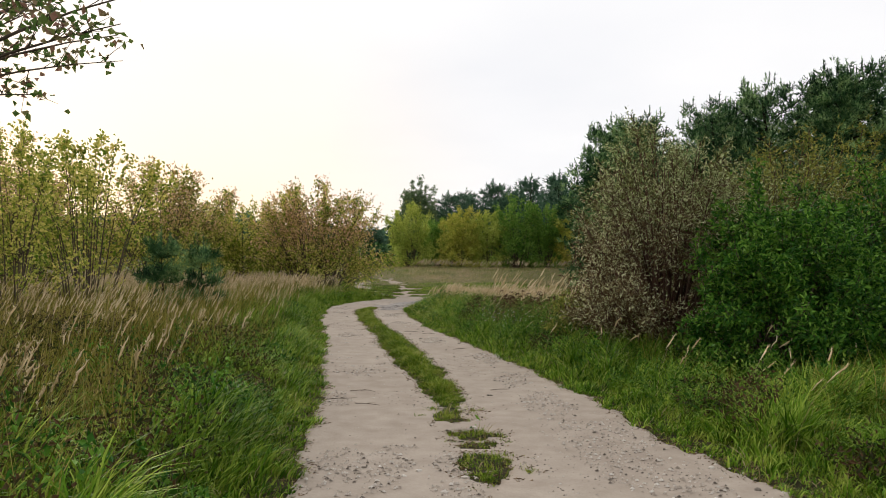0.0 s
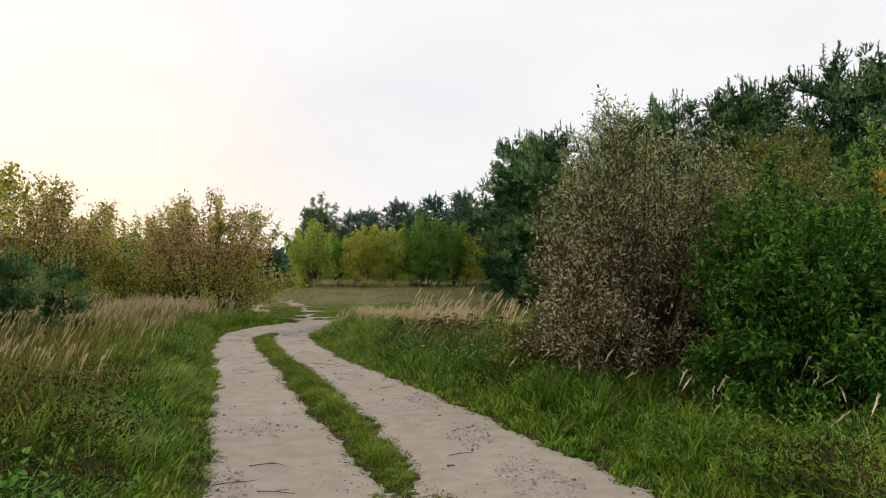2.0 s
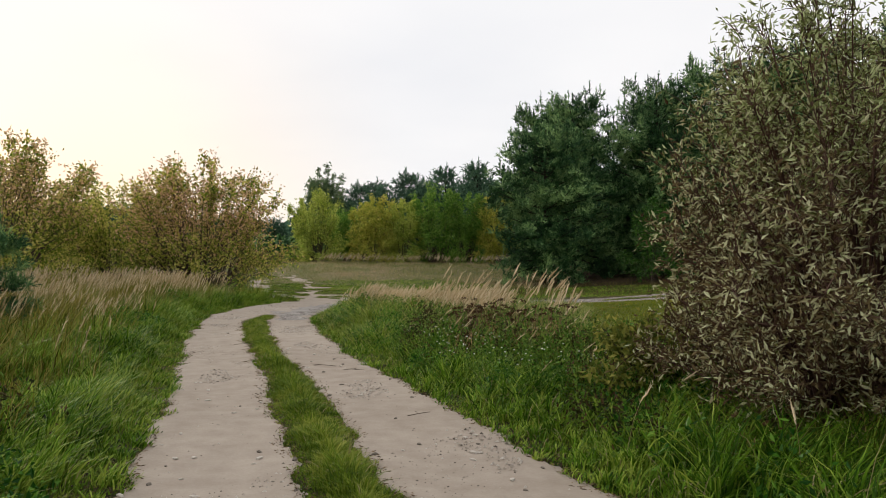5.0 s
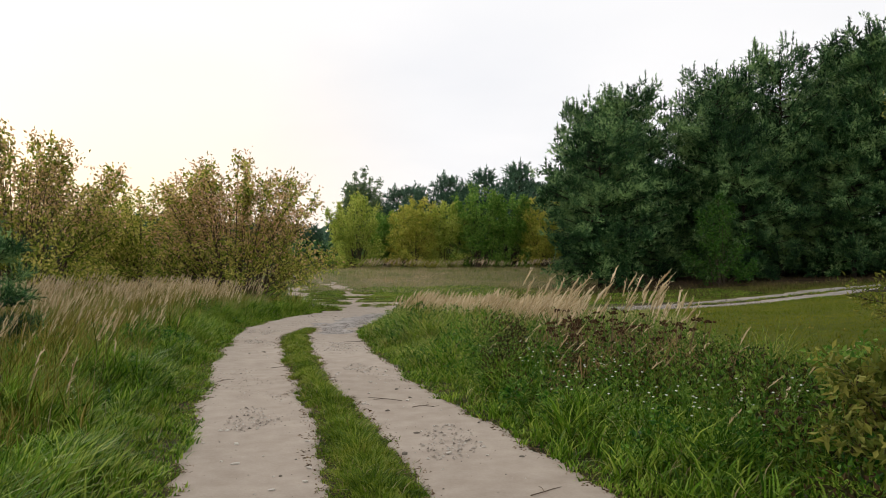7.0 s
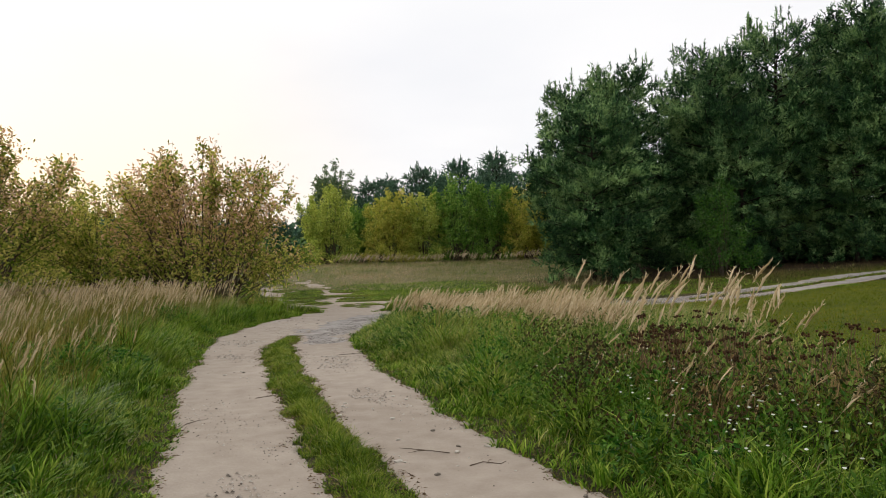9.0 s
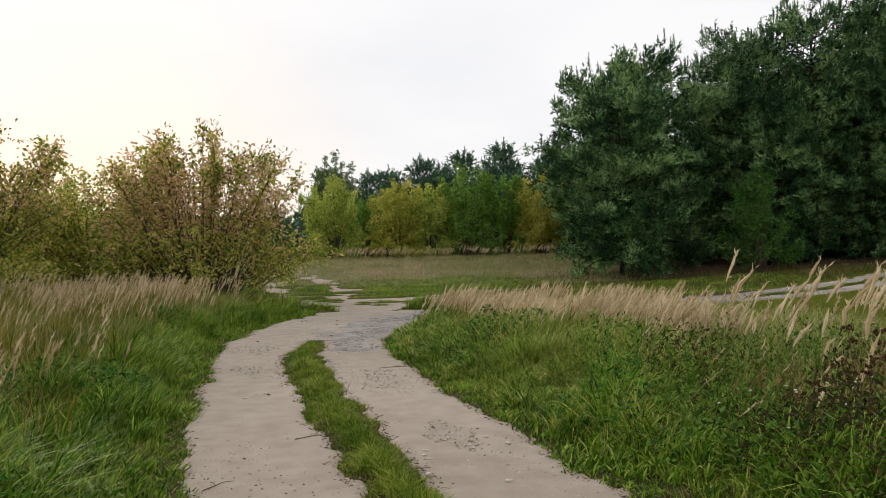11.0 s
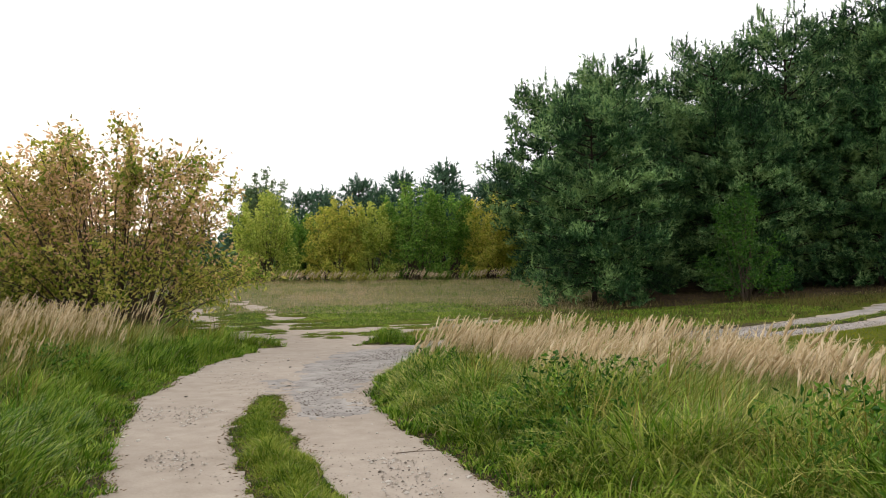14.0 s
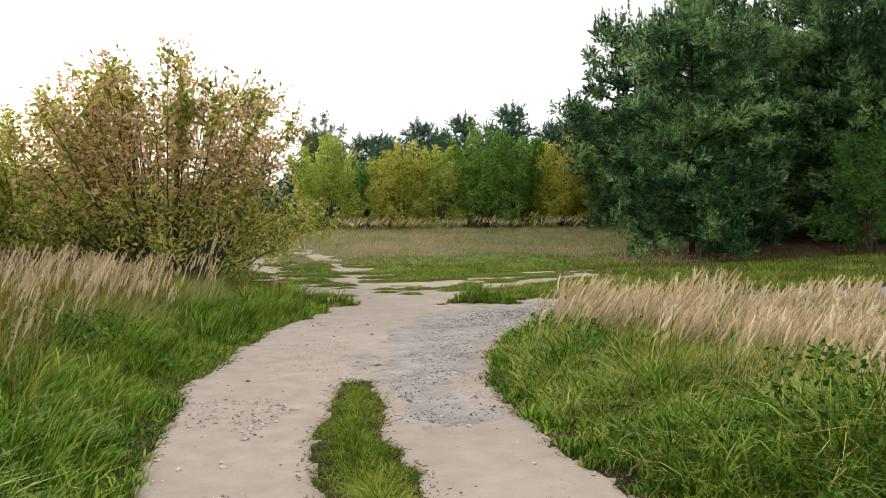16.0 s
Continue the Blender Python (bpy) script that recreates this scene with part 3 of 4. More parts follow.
def reed_leaves(spots, height, lean, label, mat=M_REED):
    x, y = spots
    x, y = np.repeat(x, 7) + rng.normal(0, 0.07, 7 * len(x)), np.repeat(y, 7) + rng.normal(0, 0.07, 7 * len(spots[1]))
    n = len(x)
    v, f = blades(np.stack([x, y, ground_z(x, y) - 0.01], 1), height * rng.uniform(0.6, 1.15, n), rng.uniform(0.010, 0.020, n), rng.uniform(0.15, 0.8, n), lean + rng.normal(0, 0.7, n), 3)
    tagged(ob_np("reed_leaves", v, f, mat), label, "grass", kind="stuff")


def plume_grass(name, label, spots, height, lean=0.35, size=1.0, stalk=M_STRAW):
    """Feathery seed heads on thin stalks, all blown one way."""
    x, y = spots
    n = len(x)
    h = height * rng.uniform(0.62, 1.12, n) * (1 + 0.7 * vnoise(x, y, 1.2))
    base = np.stack([x, y, ground_z(x, y)], 1)
    az = rng.normal(0.15, 0.45, n)
    d = np.stack([np.cos(az), np.sin(az), 0 * az], 1)
    le = (lean * rng.uniform(0.4, 1.3, n) * h)[:, None]
    top = base + d * le
    top[:, 2] += h * 0.96
    mid = base + d * le * 0.15
    mid[:, 2] += h * 0.6
    line = bez(base, mid, top, 4)
    v1, f1 = tubes(line, np.full((n, 4), 0.0022) * np.array([1.2, 1, .9, .7]), 3)
    L = 0.20 * size * rng.uniform(0.7, 1.25, n)
    way = unit(line[:, 3] - line[:, 2])
    t2 = top + way * L[:, None] * 0.5 + d * L[:, None] * 0.1
    end = top + way * L[:, None] * 0.85 + d * (L * 0.32)[:, None]
    head = bez(top - way * 0.03, t2, end, 5)
    head[:, 2:4] += rng.normal(0, 0.006, (n, 2, 3))
    v2, f2 = tubes(head, np.array([0.003, 0.010, 0.013, 0.008, 0.001])[None] * rng.uniform(0.6, 1.15, n)[:, None] * size, 5)
    # loose hairs on the head
    k = 13
    tt = rng.integers(0, 4, (n, k))
    p = head[np.arange(n)[:, None], tt] + (head[np.arange(n)[:, None], tt + 1] - head[np.arange(n)[:, None], tt]) * rng.random((n, k, 1))
    w = unit(way[:, None] + 0.45 * rng.normal(size=(n, k, 3)))
    v3, f3 = leaves(p.reshape(-1, 3), w.reshape(-1, 3), rng.uniform(0.03, 0.065, n * k) * size, np.full(n * k, 0.009) * size, 0.1)
    V, F = joined([(v1, f1), (v2, f2), (v3, f3)])
    nq1, nq2 = len(f1[0]), len(f2[0])
    idx = np.concatenate([np.zeros(nq1), np.ones(nq2), np.ones(len(f3[0]))])
    return tagged(ob_np(name, V, F, [stalk, M_PLUME], index=idx), label, "grass", kind="stuff")


def inside(n, poly, noise_cut=-0.15):
    P = np.array(poly)
    x, y = scatter(n, P[:, 0].min(), P[:, 0].max(), P[:, 1].min(), P[:, 1].max())
    k = (signed(x, y, poly) > 0) & (road_depth(x, y) < -0.35) & (vnoise(x, y, 0.9) > noise_cut)
    return x[k], y[k]


REED_R = [(-0.7, 28.8), (0.6, 31.4), (3.4, 31.4), (4.4, 28.5), (3.0, 25.6), (1.2, 26.2), (0.1, 27.8)]
REED_L = [(-14, 26), (-5.6, 26), (-4.6, 34.5), (-5.2, 37.5), (-14, 37.5)]
REED_N = [(-0.1, 27.4), (3.2, 28.2), (3.6, 24.5), (2.4, 22.4), (1.2, 22.6), (0.4, 24.8)]
plume_grass("plume_grass", "pale seed plumes of tall reed grass bent by the wind", inside(2200, REED_R, -0.04), 0.47, 0.20, 1.1)
plume_grass("plume_grass", "pale plumes arching out of tussocks beside the track", inside(1300, REED_N, 0.03), 0.54, 0.28, 1.3)
plume_grass("plume_grass", "tall single plumes standing over the weeds", inside(170, [(1.0, 18.6), (3.0, 18.2), (4.2, 22), (3.2, 24), (1.2, 22.6)], -0.1), 0.95, 0.22, 1.35)
plume_grass("plume_grass", "pale seed plumes standing over the grass before the round bush", inside(4200, REED_L, -0.03), 0.74, 0.08, 1.05)
reed_leaves(inside(9000, REED_R, -0.4), 0.40, 0.1, "pale green and straw leaves under the seed plumes", M_TUSSOCK)
reed_leaves(inside(9000, [(-0.3, 26.5), (3.6, 28.5), (5.2, 27.4), (5.0, 23.6), (3.8, 20.5), (1.0, 21), (0.2, 24.0)], -0.2), 0.52, 0.1, "yellow-green and straw leaves of tall tussocks")
reed_leaves(inside(4200, REED_L, -0.3), 0.66, 0.1, "straw coloured leaves under the seed plumes by the bush")
plume_grass("plume_grass", "scattered drooping seed heads in green grass", inside(300, [(1.2, 5), (5.8, 5), (4.5, 18), (3, 27), (0.6, 27), (0.2, 20)], -0.1), 0.62, 0.45, 0.7)
plume_grass("plume_grass", "scattered pale seed heads in olive grass", inside(2600, [(-11, 3), (-2.3, 3), (-3.2, 15), (-4.9, 27), (-13, 27)], -0.16), 0.76, 0.12, 0.85)
plume_grass("plume_grass", "dry seed heads on the meadow's far edge", inside(480, [(-2, 60), (12, 60), (12, 64), (-3, 64)], -0.2), 0.45, 0.2, 1.4)


# ---- weeds with flat brown heads ----
def tansy(i, x, y, h):
    root = tagged(new("tansy_plant"), "withered weed with flat dark brown seed heads", "weed", "weeds by the track")
    root.location = (x, y, gz(x, y))
    r = np.random.default_rng(100 + i)
    n = r.integers(3, 6)
    top = np.stack([r.normal(0, 0.12, n), r.normal(0, 0.12, n), h * r.uniform(0.85, 1.05, n)], 1)
    line = bez(np.zeros((n, 3)), top * np.array([0.3, 0.3, 0.5]), top, 4)
    for q in range(n):
        v, f = tubes(line[q:q + 1], np.full((1, 4), 0.004), 4)
        ob_np("stalk", v, f, M_LITTER, root)
        m = 9
        c = top[q] + np.stack([r.normal(0, 0.024, m), r.normal(0, 0.024, m), r.normal(0, 0.008, m)], 1)
        P = np.stack([c - [0, 0, 0.012], c, c + [0, 0, 0.008]], 1)
        v, f = tubes(P, np.tile([0.003, 0.012, 0.007], (m, 1)), 6)
        tagged(ob_np("seed_head", v, f, M_SEED, root), kind="stuff")


for i in range(24):
    tansy(i, rng.uniform(1.3, 2.7), rng.uniform(17.0, 19.6), rng.uniform(0.65, 0.9))


def flowers():
    x, y = inside(260, [(0.8, 14.0), (2.8, 14.0), (2.4, 19), (0.4, 19)], 0.0)
    n = len(x)
    b = np.stack([x, y, ground_z(x, y)], 1)
    t = b + np.stack([rng.normal(0, 0.08, n), rng.normal(0, 0.08, n), rng.uniform(0.35, 0.55, n)], 1)
    v1, f1 = tubes(bez(b, (b + t) / 2, t, 3), np.full((n, 3), 0.002), 3)
    P = np.stack([t - [0, 0, 0.004], t + [0, 0, 0.003], t + [0, 0, 0.008]], 1)
    v2, f2 = tubes(P, np.tile([0.002, 0.012, 0.004], (n, 1)), 7)
    V, F = joined([(v1, f1), (v2, f2)])
    idx = np.concatenate([np.zeros(len(f1[0])), np.ones(len(f2[0]))])
    tagged(ob_np("flowers", V, F, [M_GRASS, M_FLOWER], index=idx), "tiny white daisies among green grass", "flower", kind="stuff")


flowers()


def weeds():
    x, y = scatter(60000, -6.5, 5, 3, 36)
    d = -road_depth(x, y)
    k = (d > 0.3) & (d < 3) & (vnoise(x, y, 0.9) + 0.5 * vnoise(x, y, 2.9) > np.where((x < -1.8) & (y < 9), -0.05, 0.17)) & ~((x > 4.6) & (y > 17))
    x, y, d = x[k], y[k], d[k]
    x, y, d = np.repeat(x, 5), np.repeat(y, 5), np.repeat(d, 5)
    n = len(x)
    x, y = x + rng.normal(0, 0.04, n), y + rng.normal(0, 0.04, n)
    z = ground_z(x, y, -d) + tall(x, y, d) * rng.uniform(0.1, 0.95, n)
    v, f = leaves(np.stack([x, y, z], 1), rng.normal(size=(n, 3)) + [0, 0, 0.2], rng.uniform(0.03, 0.085, n), rng.uniform(0.015, 0.04, n), 0.2)
    tagged(ob_np("weeds", v, f, M_BUSH), "low broad-leaved weeds among the grass", "weed", kind="stuff")


def leafy_stems(name, label, n, box, keep, height, leaf, mat, rows=13):
    """Upright herb stems set with narrow leaves from the ground to the tip."""
    x, y = scatter(n, *box)
    d = -road_depth(x, y)
    k = (rng.random(n) < keep(x, y, d)) & ~((x > 4.6) & (y > 17))
    x, y, d = x[k], y[k], d[k]
    n = len(x)
    h = height * rng.uniform(0.6, 1.2, n) * (0.45 + 0.55 * smooth(0.2, 1.2, d))
    b = np.stack([x, y, ground_z(x, y, -d) - 0.01], 1)
    t = b + np.stack([rng.normal(0.05, 0.10, n) * h, rng.normal(0, 0.10, n) * h, h], 1)
    line = bez(b, (b + t) / 2 + rng.normal(0, 0.015, (n, 3)), t, 4)
    v1, f1 = tubes(line, np.array([[0.0035, 0.003, 0.0022, 0.001]]) * np.ones((n, 1)), 3)
    u = np.tile(np.linspace(0.18, 1.0, rows), n)
    i = np.repeat(np.arange(n), rows)
    p = b[i] + (t - b)[i] * u[:, None]
    az = np.tile(np.arange(rows) * 2.4, n) + rng.normal(0, 0.4, n * rows)
    w = np.stack([np.cos(az), np.sin(az), 0.15 + 0.9 * u - 0.5 * (1 - u)], 1)
    v2, f2 = leaves(p, w, leaf * (1.25 - 0.6 * u) * rng.uniform(0.7, 1.2, n * rows), leaf * 0.27 * rng.uniform(0.8, 1.3, n * rows), 0.2)
    V, F = joined([(v1, f1), (v2, f2)])
    tagged(ob_np(name, V, F, mat), label, "weed", kind="stuff")


def brown_weeds(n, box, cut):
    x, y = scatter(n, *box)
    d = -road_depth(x, y)
    k = (d > 0.5) & (vnoise(x, y, 0.8) + 0.5 * vnoise(x, y, 2.2) > cut) & ~((x > 4.6) & (y > 17))
    x, y, d = np.repeat(x[k], 7), np.repeat(y[k], 7), np.repeat(d[k], 7)
    n = len(x)
    x, y = x + rng.normal(0, 0.05, n), y + rng.normal(0, 0.05, n)
    z = ground_z(x, y, -d) + tall(x, y, d) * rng.uniform(0.2, 1.1, n)
    v, f = leaves(np.stack([x, y, z], 1), rng.normal(size=(n, 3)) + [0, 0, 0.4], rng.uniform(0.03, 0.07, n), rng.uniform(0.01, 0.03, n), 0.2)
    tagged(ob_np("brown_weeds", v, f, M_DARKWEED), "dark olive and brown weeds among tall grass", "weed", kind="stuff")


def litter():
    x, y = scatter(330000, -5, 4, 3, 36)
    f = road_depth(x, y)
    k = (f > -0.26) & (f < 0.10) & (vnoise(x, y, 1.3) > -0.3) & (rng.random(len(x)) < 0.55)
    x, y, f = x[k], y[k], f[k]
    n = len(x)
    way = rng.normal(size=(n, 3)) * [1, 1, 0.15]
    v, fa = leaves(np.stack([x, y, hill(x, y) + 0.015 + 0.05 * np.clip(-f, 0, 1) * rng.random(n)], 1), way, rng.uniform(0.015, 0.05, n), rng.uniform(0.004, 0.012, n), 0.3)
    tagged(ob_np("litter", v, fa, M_LITTER), "dead blades and crumbs of soil along the edges of the track", "litter", kind="stuff")


leafy_stems("leafy_stems", "upright leafy stems of willowherb and nettle", 9000, (-7, 5, 4, 30), lambda x, y, d: (d > 0.35) * smooth(-0.05, 0.25, vnoise(x, y, 0.55) + 0.4 * vnoise(x, y, 2.1)) * np.exp(-d / 4) * np.where(x > -0.5, 1 - smooth(20.5, 22, y), 0.45), 0.55, 0.085, M_STEMLEAF)
leafy_stems("leafy_stems", "dense leafy stems beside the brown weeds", 2600, (0.3, 3.4, 13.5, 22), lambda x, y, d: (d > 0.35) * 0.6, 0.6, 0.08, M_STEMLEAF)
reed_leaves(inside(900, [(1.1, 16.8), (2.8, 16.6), (3.1, 20.2), (1.3, 20.4)], -0.2), 0.62, 0.1, "withered brown stalks round the dark seed heads", M_BROWNSTALK)
weeds()
brown_weeds(9000, (-7.5, -1.5, 3, 13), 0.02)
brown_weeds(10000, (0.4, 3.2, 4, 21), 0.10)
litter()


# ---- bushes and trees ----
def woody(name, x, y, label, category, h, r, stems, twigs, per, leaf, wide, mat, seed=0, bark=M_BARK, low=0.12, flat=0.9, thick=0.03, shoots=8,
          trunk=0.0, group="", droop=0.0, squash=1.0, second=None, narrow=0.8, own=10, inner=0.28, foot=0.10, lift=1.0):
    """A shrub or small broad-leaved tree: stems from one foot, twigs on them, leaves on the twigs."""
    global rng
    keep_rng, rng = rng, np.random.default_rng(seed + 1000)
    root = tagged(new(name), label, category, group)
    root.location = (x, y, gz(x, y) - 0.03)
    u = rng.uniform(low, 1, stems)
    az = rng.uniform(0, 2 * np.pi, stems)
    rad = np.sqrt(1 - (np.clip(u, 0, 1) * 0.98) ** 2) ** narrow * r * rng.uniform(0.72, 1.05, stems)
    zz = trunk + (h - trunk) * (0.15 + 0.85 * u) * rng.uniform(0.86, 1.0, stems)
    zz = trunk + (zz - trunk) * lift * (1 - (foot > 0.1) * 0.6 * np.clip(1 - u / 0.25, 0, 1))
    tip = np.stack([np.cos(az) * rad, np.sin(az) * rad * squash, zz], 1)
    spread_ = foot * (trunk == 0)
    base = np.stack([np.cos(az) * rad * spread_ * rng.random(stems), np.sin(az) * rad * spread_ * rng.random(stems), np.full(stems, trunk)], 1)
    base[:, :2] += rng.normal(0, 0.06 * r * (trunk == 0), (stems, 2))
    if shoots:
        k = min(shoots, stems)
        sa, sr_ = rng.uniform(0, 2 * np.pi, k), np.sqrt(rng.random(k)) * 0.88
        tip[:k, 0], tip[:k, 1] = np.cos(sa) * sr_ * r, np.sin(sa) * sr_ * r * squash
        tip[:k, 2] = h * (1.10 - 0.34 * sr_ ** 2) * rng.uniform(0.90, 1.10, k)
        base[:k, :2] = tip[:k, :2] * 0.35 * (trunk == 0)
    midp = base + (tip - base) * np.array([0.35, 0.35, 0.6])
    line = bez(base, midp, tip, 6)
    thin = np.linspace(1, 0.18, 6)[None] * thick * rng.uniform(0.6, 1.1, stems)[:, None]
    own = min(own, stems)
    for q in range(own):
        v, f = tubes(line[q:q + 1], thin[q:q + 1] * 1.15, 6)
        ob_np("stem", v, f, bark, root, smooth=True)
    v, f = tubes(line[own:], thin[own:], 5)
    tagged(ob_np("branchwork", v, f, bark, root, smooth=True), kind="stuff")
    if trunk:
        P = np.stack([[0, 0, -0.05], [0.03, 0.02, trunk * 0.5], [0, 0, trunk + 0.15]])[None]
        v, f = tubes(P, np.array([[1.9, 1.5, 1.2]]) * thick, 8)
        ob_np("trunk", v, f, bark, root, smooth=True)
    # twigs
    n = stems * twigs
    si = np.repeat(np.arange(stems), twigs)
    t = rng.uniform(inner, 1.0, n) ** 0.75
    seg = np.minimum((t * 5).astype(int), 4)
    fr = t * 5 - seg
    p0 = line[si, seg] * (1 - fr[:, None]) + line[si, seg + 1] * fr[:, None]
    out = unit(p0 * np.array([1, 1, 0.25]) + 1e-6)
    way = unit(out * 0.5 + rng.normal(size=(n, 3)) * 0.65 + np.array([0, 0, 0.35 - droop]))
    L = rng.uniform(0.10, 0.24, n) * r * (1.25 - 0.5 * t)
    top = p0 + way * L[:, None]
    top[:, 2] = np.maximum(top[:, 2] - droop * L, 0.12)
    tl = bez(p0, p0 + way * L[:, None] * 0.5 + [0, 0, 0.03], top, 3)
    v, f = tubes(tl, np.tile([0.22, 0.15, 0.06], (n, 1)) * thick, 3)
    tagged(ob_np("twig_tangle", v, f, bark, root), kind="stuff")
    if shoots:
        # tufts of leaves at the ends of the shoots
        k = min(shoots, stems)
        q = np.repeat(np.arange(k), 34)
        e = line[q, 5] + (line[q, 4] - line[q, 5]) * 1.3 * rng.random((34 * k, 1)) ** 2.2 + rng.normal(0, leaf * 0.5, (34 * k, 3))
        ev, ef = leaves(e, rng.normal(size=(34 * k, 3)), leaf * rng.uniform(0.8, 1.4, 34 * k), wide * rng.uniform(0.9, 1.4, 34 * k))
        tagged(ob_np("shoot_leaves", ev, ef, mat, root), kind="stuff")
    # leaves
    m = n * per
    ti = np.repeat(np.arange(n), per)
    a = rng.uniform(0.15, 1.08, m)[:, None]
    lp = p0[ti] * (1 - a) + top[ti] * a + rng.normal(0, leaf * 0.5, (m, 3))
    wl = unit(way[ti] * 0.6 + rng.normal(size=(m, 3)) * 0.8 + np.array([0, 0, -0.15 - droop]))
    lv, lf = leaves(lp, wl, leaf * rng.uniform(0.6, 1.25, m), wide * rng.uniform(0.7, 1.2, m))
    if second is None:
        ob_np("crown", lv, lf, mat, root)
    else:
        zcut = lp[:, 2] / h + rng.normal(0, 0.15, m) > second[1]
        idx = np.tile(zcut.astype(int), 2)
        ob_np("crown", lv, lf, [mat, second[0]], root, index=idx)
    rng = keep_rng
    return root


def pine(name, x, y, label, h, r, seed, tufts=2300, needles=11, nl=0.17, nw=0.020, mat=M_NEEDLE, low=0.02, lean=0.0, group="", fat=1.0, spikes=0, power=2.0):
    """A broad young pine: trunk, limbs in whorls, needle tufts that point outwards and up."""
    global rng
    keep_rng, rng = rng, np.random.default_rng(seed + 500)
    root = tagged(new(name), label, "tree", group)
    root.location = (x, y, gz(x, y) - 0.03)
    tl = np.array([[0, 0, -0.1], [0.05, 0.03, h * 0.3], [lean * 0.5, 0, h * 0.65], [lean, 0, h * 0.97]])[None]
    v, f = tubes(tl, np.array([[1, 0.8, 0.45, 0.08]]) * h * 0.014, 8)
    ob_np("trunk", v, f, M_PINEBARK, root, smooth=True)
    nl_b = max(26, int(h * 10))
    u = np.sort(rng.uniform(low, 0.97, nl_b))
    az = np.arange(nl_b) * 2.4 + rng.normal(0, 0.3, nl_b)
    prof = np.where(u < 0.3, 0.80 + 0.20 * u / 0.3, np.sqrt(np.clip(1 - (np.clip(u - 0.3, 0, 1) / 0.74) ** power, 0, 1))) * r * rng.uniform(0.66, 1.06, nl_b)
    z0 = u * h
    a = np.stack([lean * u, 0 * u, z0 * 0.93], 1)
    a[:, 2] += 0.07 * h * np.clip(1 - u / 0.16, 0, 1)
    tip = np.stack([lean * u + np.cos(az) * prof, np.sin(az) * prof, np.maximum(z0 + prof * (0.16 - 0.42 * np.clip(1 - u / 0.2, 0, 1)), 0.25)], 1)
    b = (a + tip) / 2
    b[:, 2] = a[:, 2] + 0.02 * h
    line = bez(a, b, tip, 6)
    v, f = tubes(line, np.linspace(1, 0.25, 6)[None] * (0.012 + 0.012 * prof)[:, None], 4)
    tagged(ob_np("branchwork", v, f, M_PINEBARK, root), kind="stuff")
    # sub-branches carry the tufts
    li = rng.choice(nl_b, tufts, p=prof ** 1.5 / (prof ** 1.5).sum())
    t = 0.14 + 0.86 * rng.random(tufts) ** 0.7
    # tufts gather in rounded boughs, several to a limb
    slot = np.minimum((t * 5.5).astype(int), 5)
    t = np.clip((slot + 0.5) / 5.5 + ((li * 7 + slot * 3) % 5 - 2) * 0.03, 0.08, 1.0)
    seg = np.minimum((np.minimum(t, 0.999) * 5).astype(int), 4)
    fr = (t * 5 - seg)[:, None]
    p0 = line[li, seg] * (1 - fr) + line[li, seg + 1] * fr
    outd = unit(tip[li] - a[li])
    turn = np.stack([-outd[:, 1], outd[:, 0], 0 * t], 1)
    p0 = p0 + turn * (((li * 5 + slot * 2) % 7 - 3) / 3 * 0.30 * prof[li] * (0.35 + 0.65 * t))[:, None]
    sub = unit(rng.normal(size=(tufts, 3)) + [0, 0, 0.25])
    bough = (0.15 + 0.085 * h / 10 + 0.045 * prof[li]) * fat * rng.random(tufts) ** 0.25
    c = p0 + sub * np.array([1.0, 1.0, 0.62]) * bough[:, None]
    c[:, 2] = np.maximum(c[:, 2] - 0.10 * prof[li] * (t > 0.6) * (z0[li] < 0.35 * h), 0.12)
    ax = unit(sub * 1.0 + outd * 0.35 + np.array([0, 0, 0.55]))
    # upright candles at the top
    k = max(8, int(r * 6))
    c2 = np.stack([lean + rng.normal(0, 0.3 * r, k), rng.normal(0, 0.3 * r, k), np.zeros(k)], 1)
    c2[:, 2] = h * (0.99 - 0.16 * (np.hypot(c2[:, 0] - lean, c2[:, 1]) / (0.5 * r)) ** 1.5) + rng.uniform(-0.2, 0.25, k)
    c2 = np.repeat(c2, 3, 0) + np.tile(np.array([[0, 0, 0], [0, 0, 0.14], [0, 0, -0.16]]), (k, 1))
    c, ax = np.concatenate([c, c2]), np.concatenate([ax, np.tile([0, 0, 1.0], (len(c2), 1)) + rng.normal(0, 0.1, (len(c2), 3))])
    # upright shoots on the outer boughs of the upper crown
    if spikes:
        hi = rng.choice(tufts, spikes, p=(lambda q: q / q.sum())((0.02 + t ** 2) * np.clip(c[:tufts, 2] / h - 0.35, 0.02, 1)))
        c3 = np.repeat(p0[hi] + np.array([0, 0, 0.62]) * np.max(bough), 4, 0) + np.tile(np.array([[0, 0, 0], [0, 0, 0.13], [0, 0, 0.26], [0, 0, -0.14]]), (spikes, 1))
        c3[:, :2] += np.repeat(rng.normal(0, 0.16, (spikes, 2)), 4, 0)
        c, ax = np.concatenate([c, c3]), np.concatenate([ax, np.tile([0, 0, 1.0], (len(c3), 1)) + rng.normal(0, 0.08, (len(c3), 3))])
    n = len(c)
    ci = np.repeat(np.arange(n), needles)
    off = rng.uniform(-0.7, 0.7, n * needles)[:, None] * nl * 1.4
    w = unit(ax[ci] * 0.9 + rng.normal(size=(n * needles, 3)) * 0.5)
    p = c[ci] + ax[ci] * off
    ln = nl * rng.uniform(0.7, 1.25, n * needles)
    sd = unit(np.cross(w, rng.normal(size=(n * needles, 3)))) * nw * 0.5
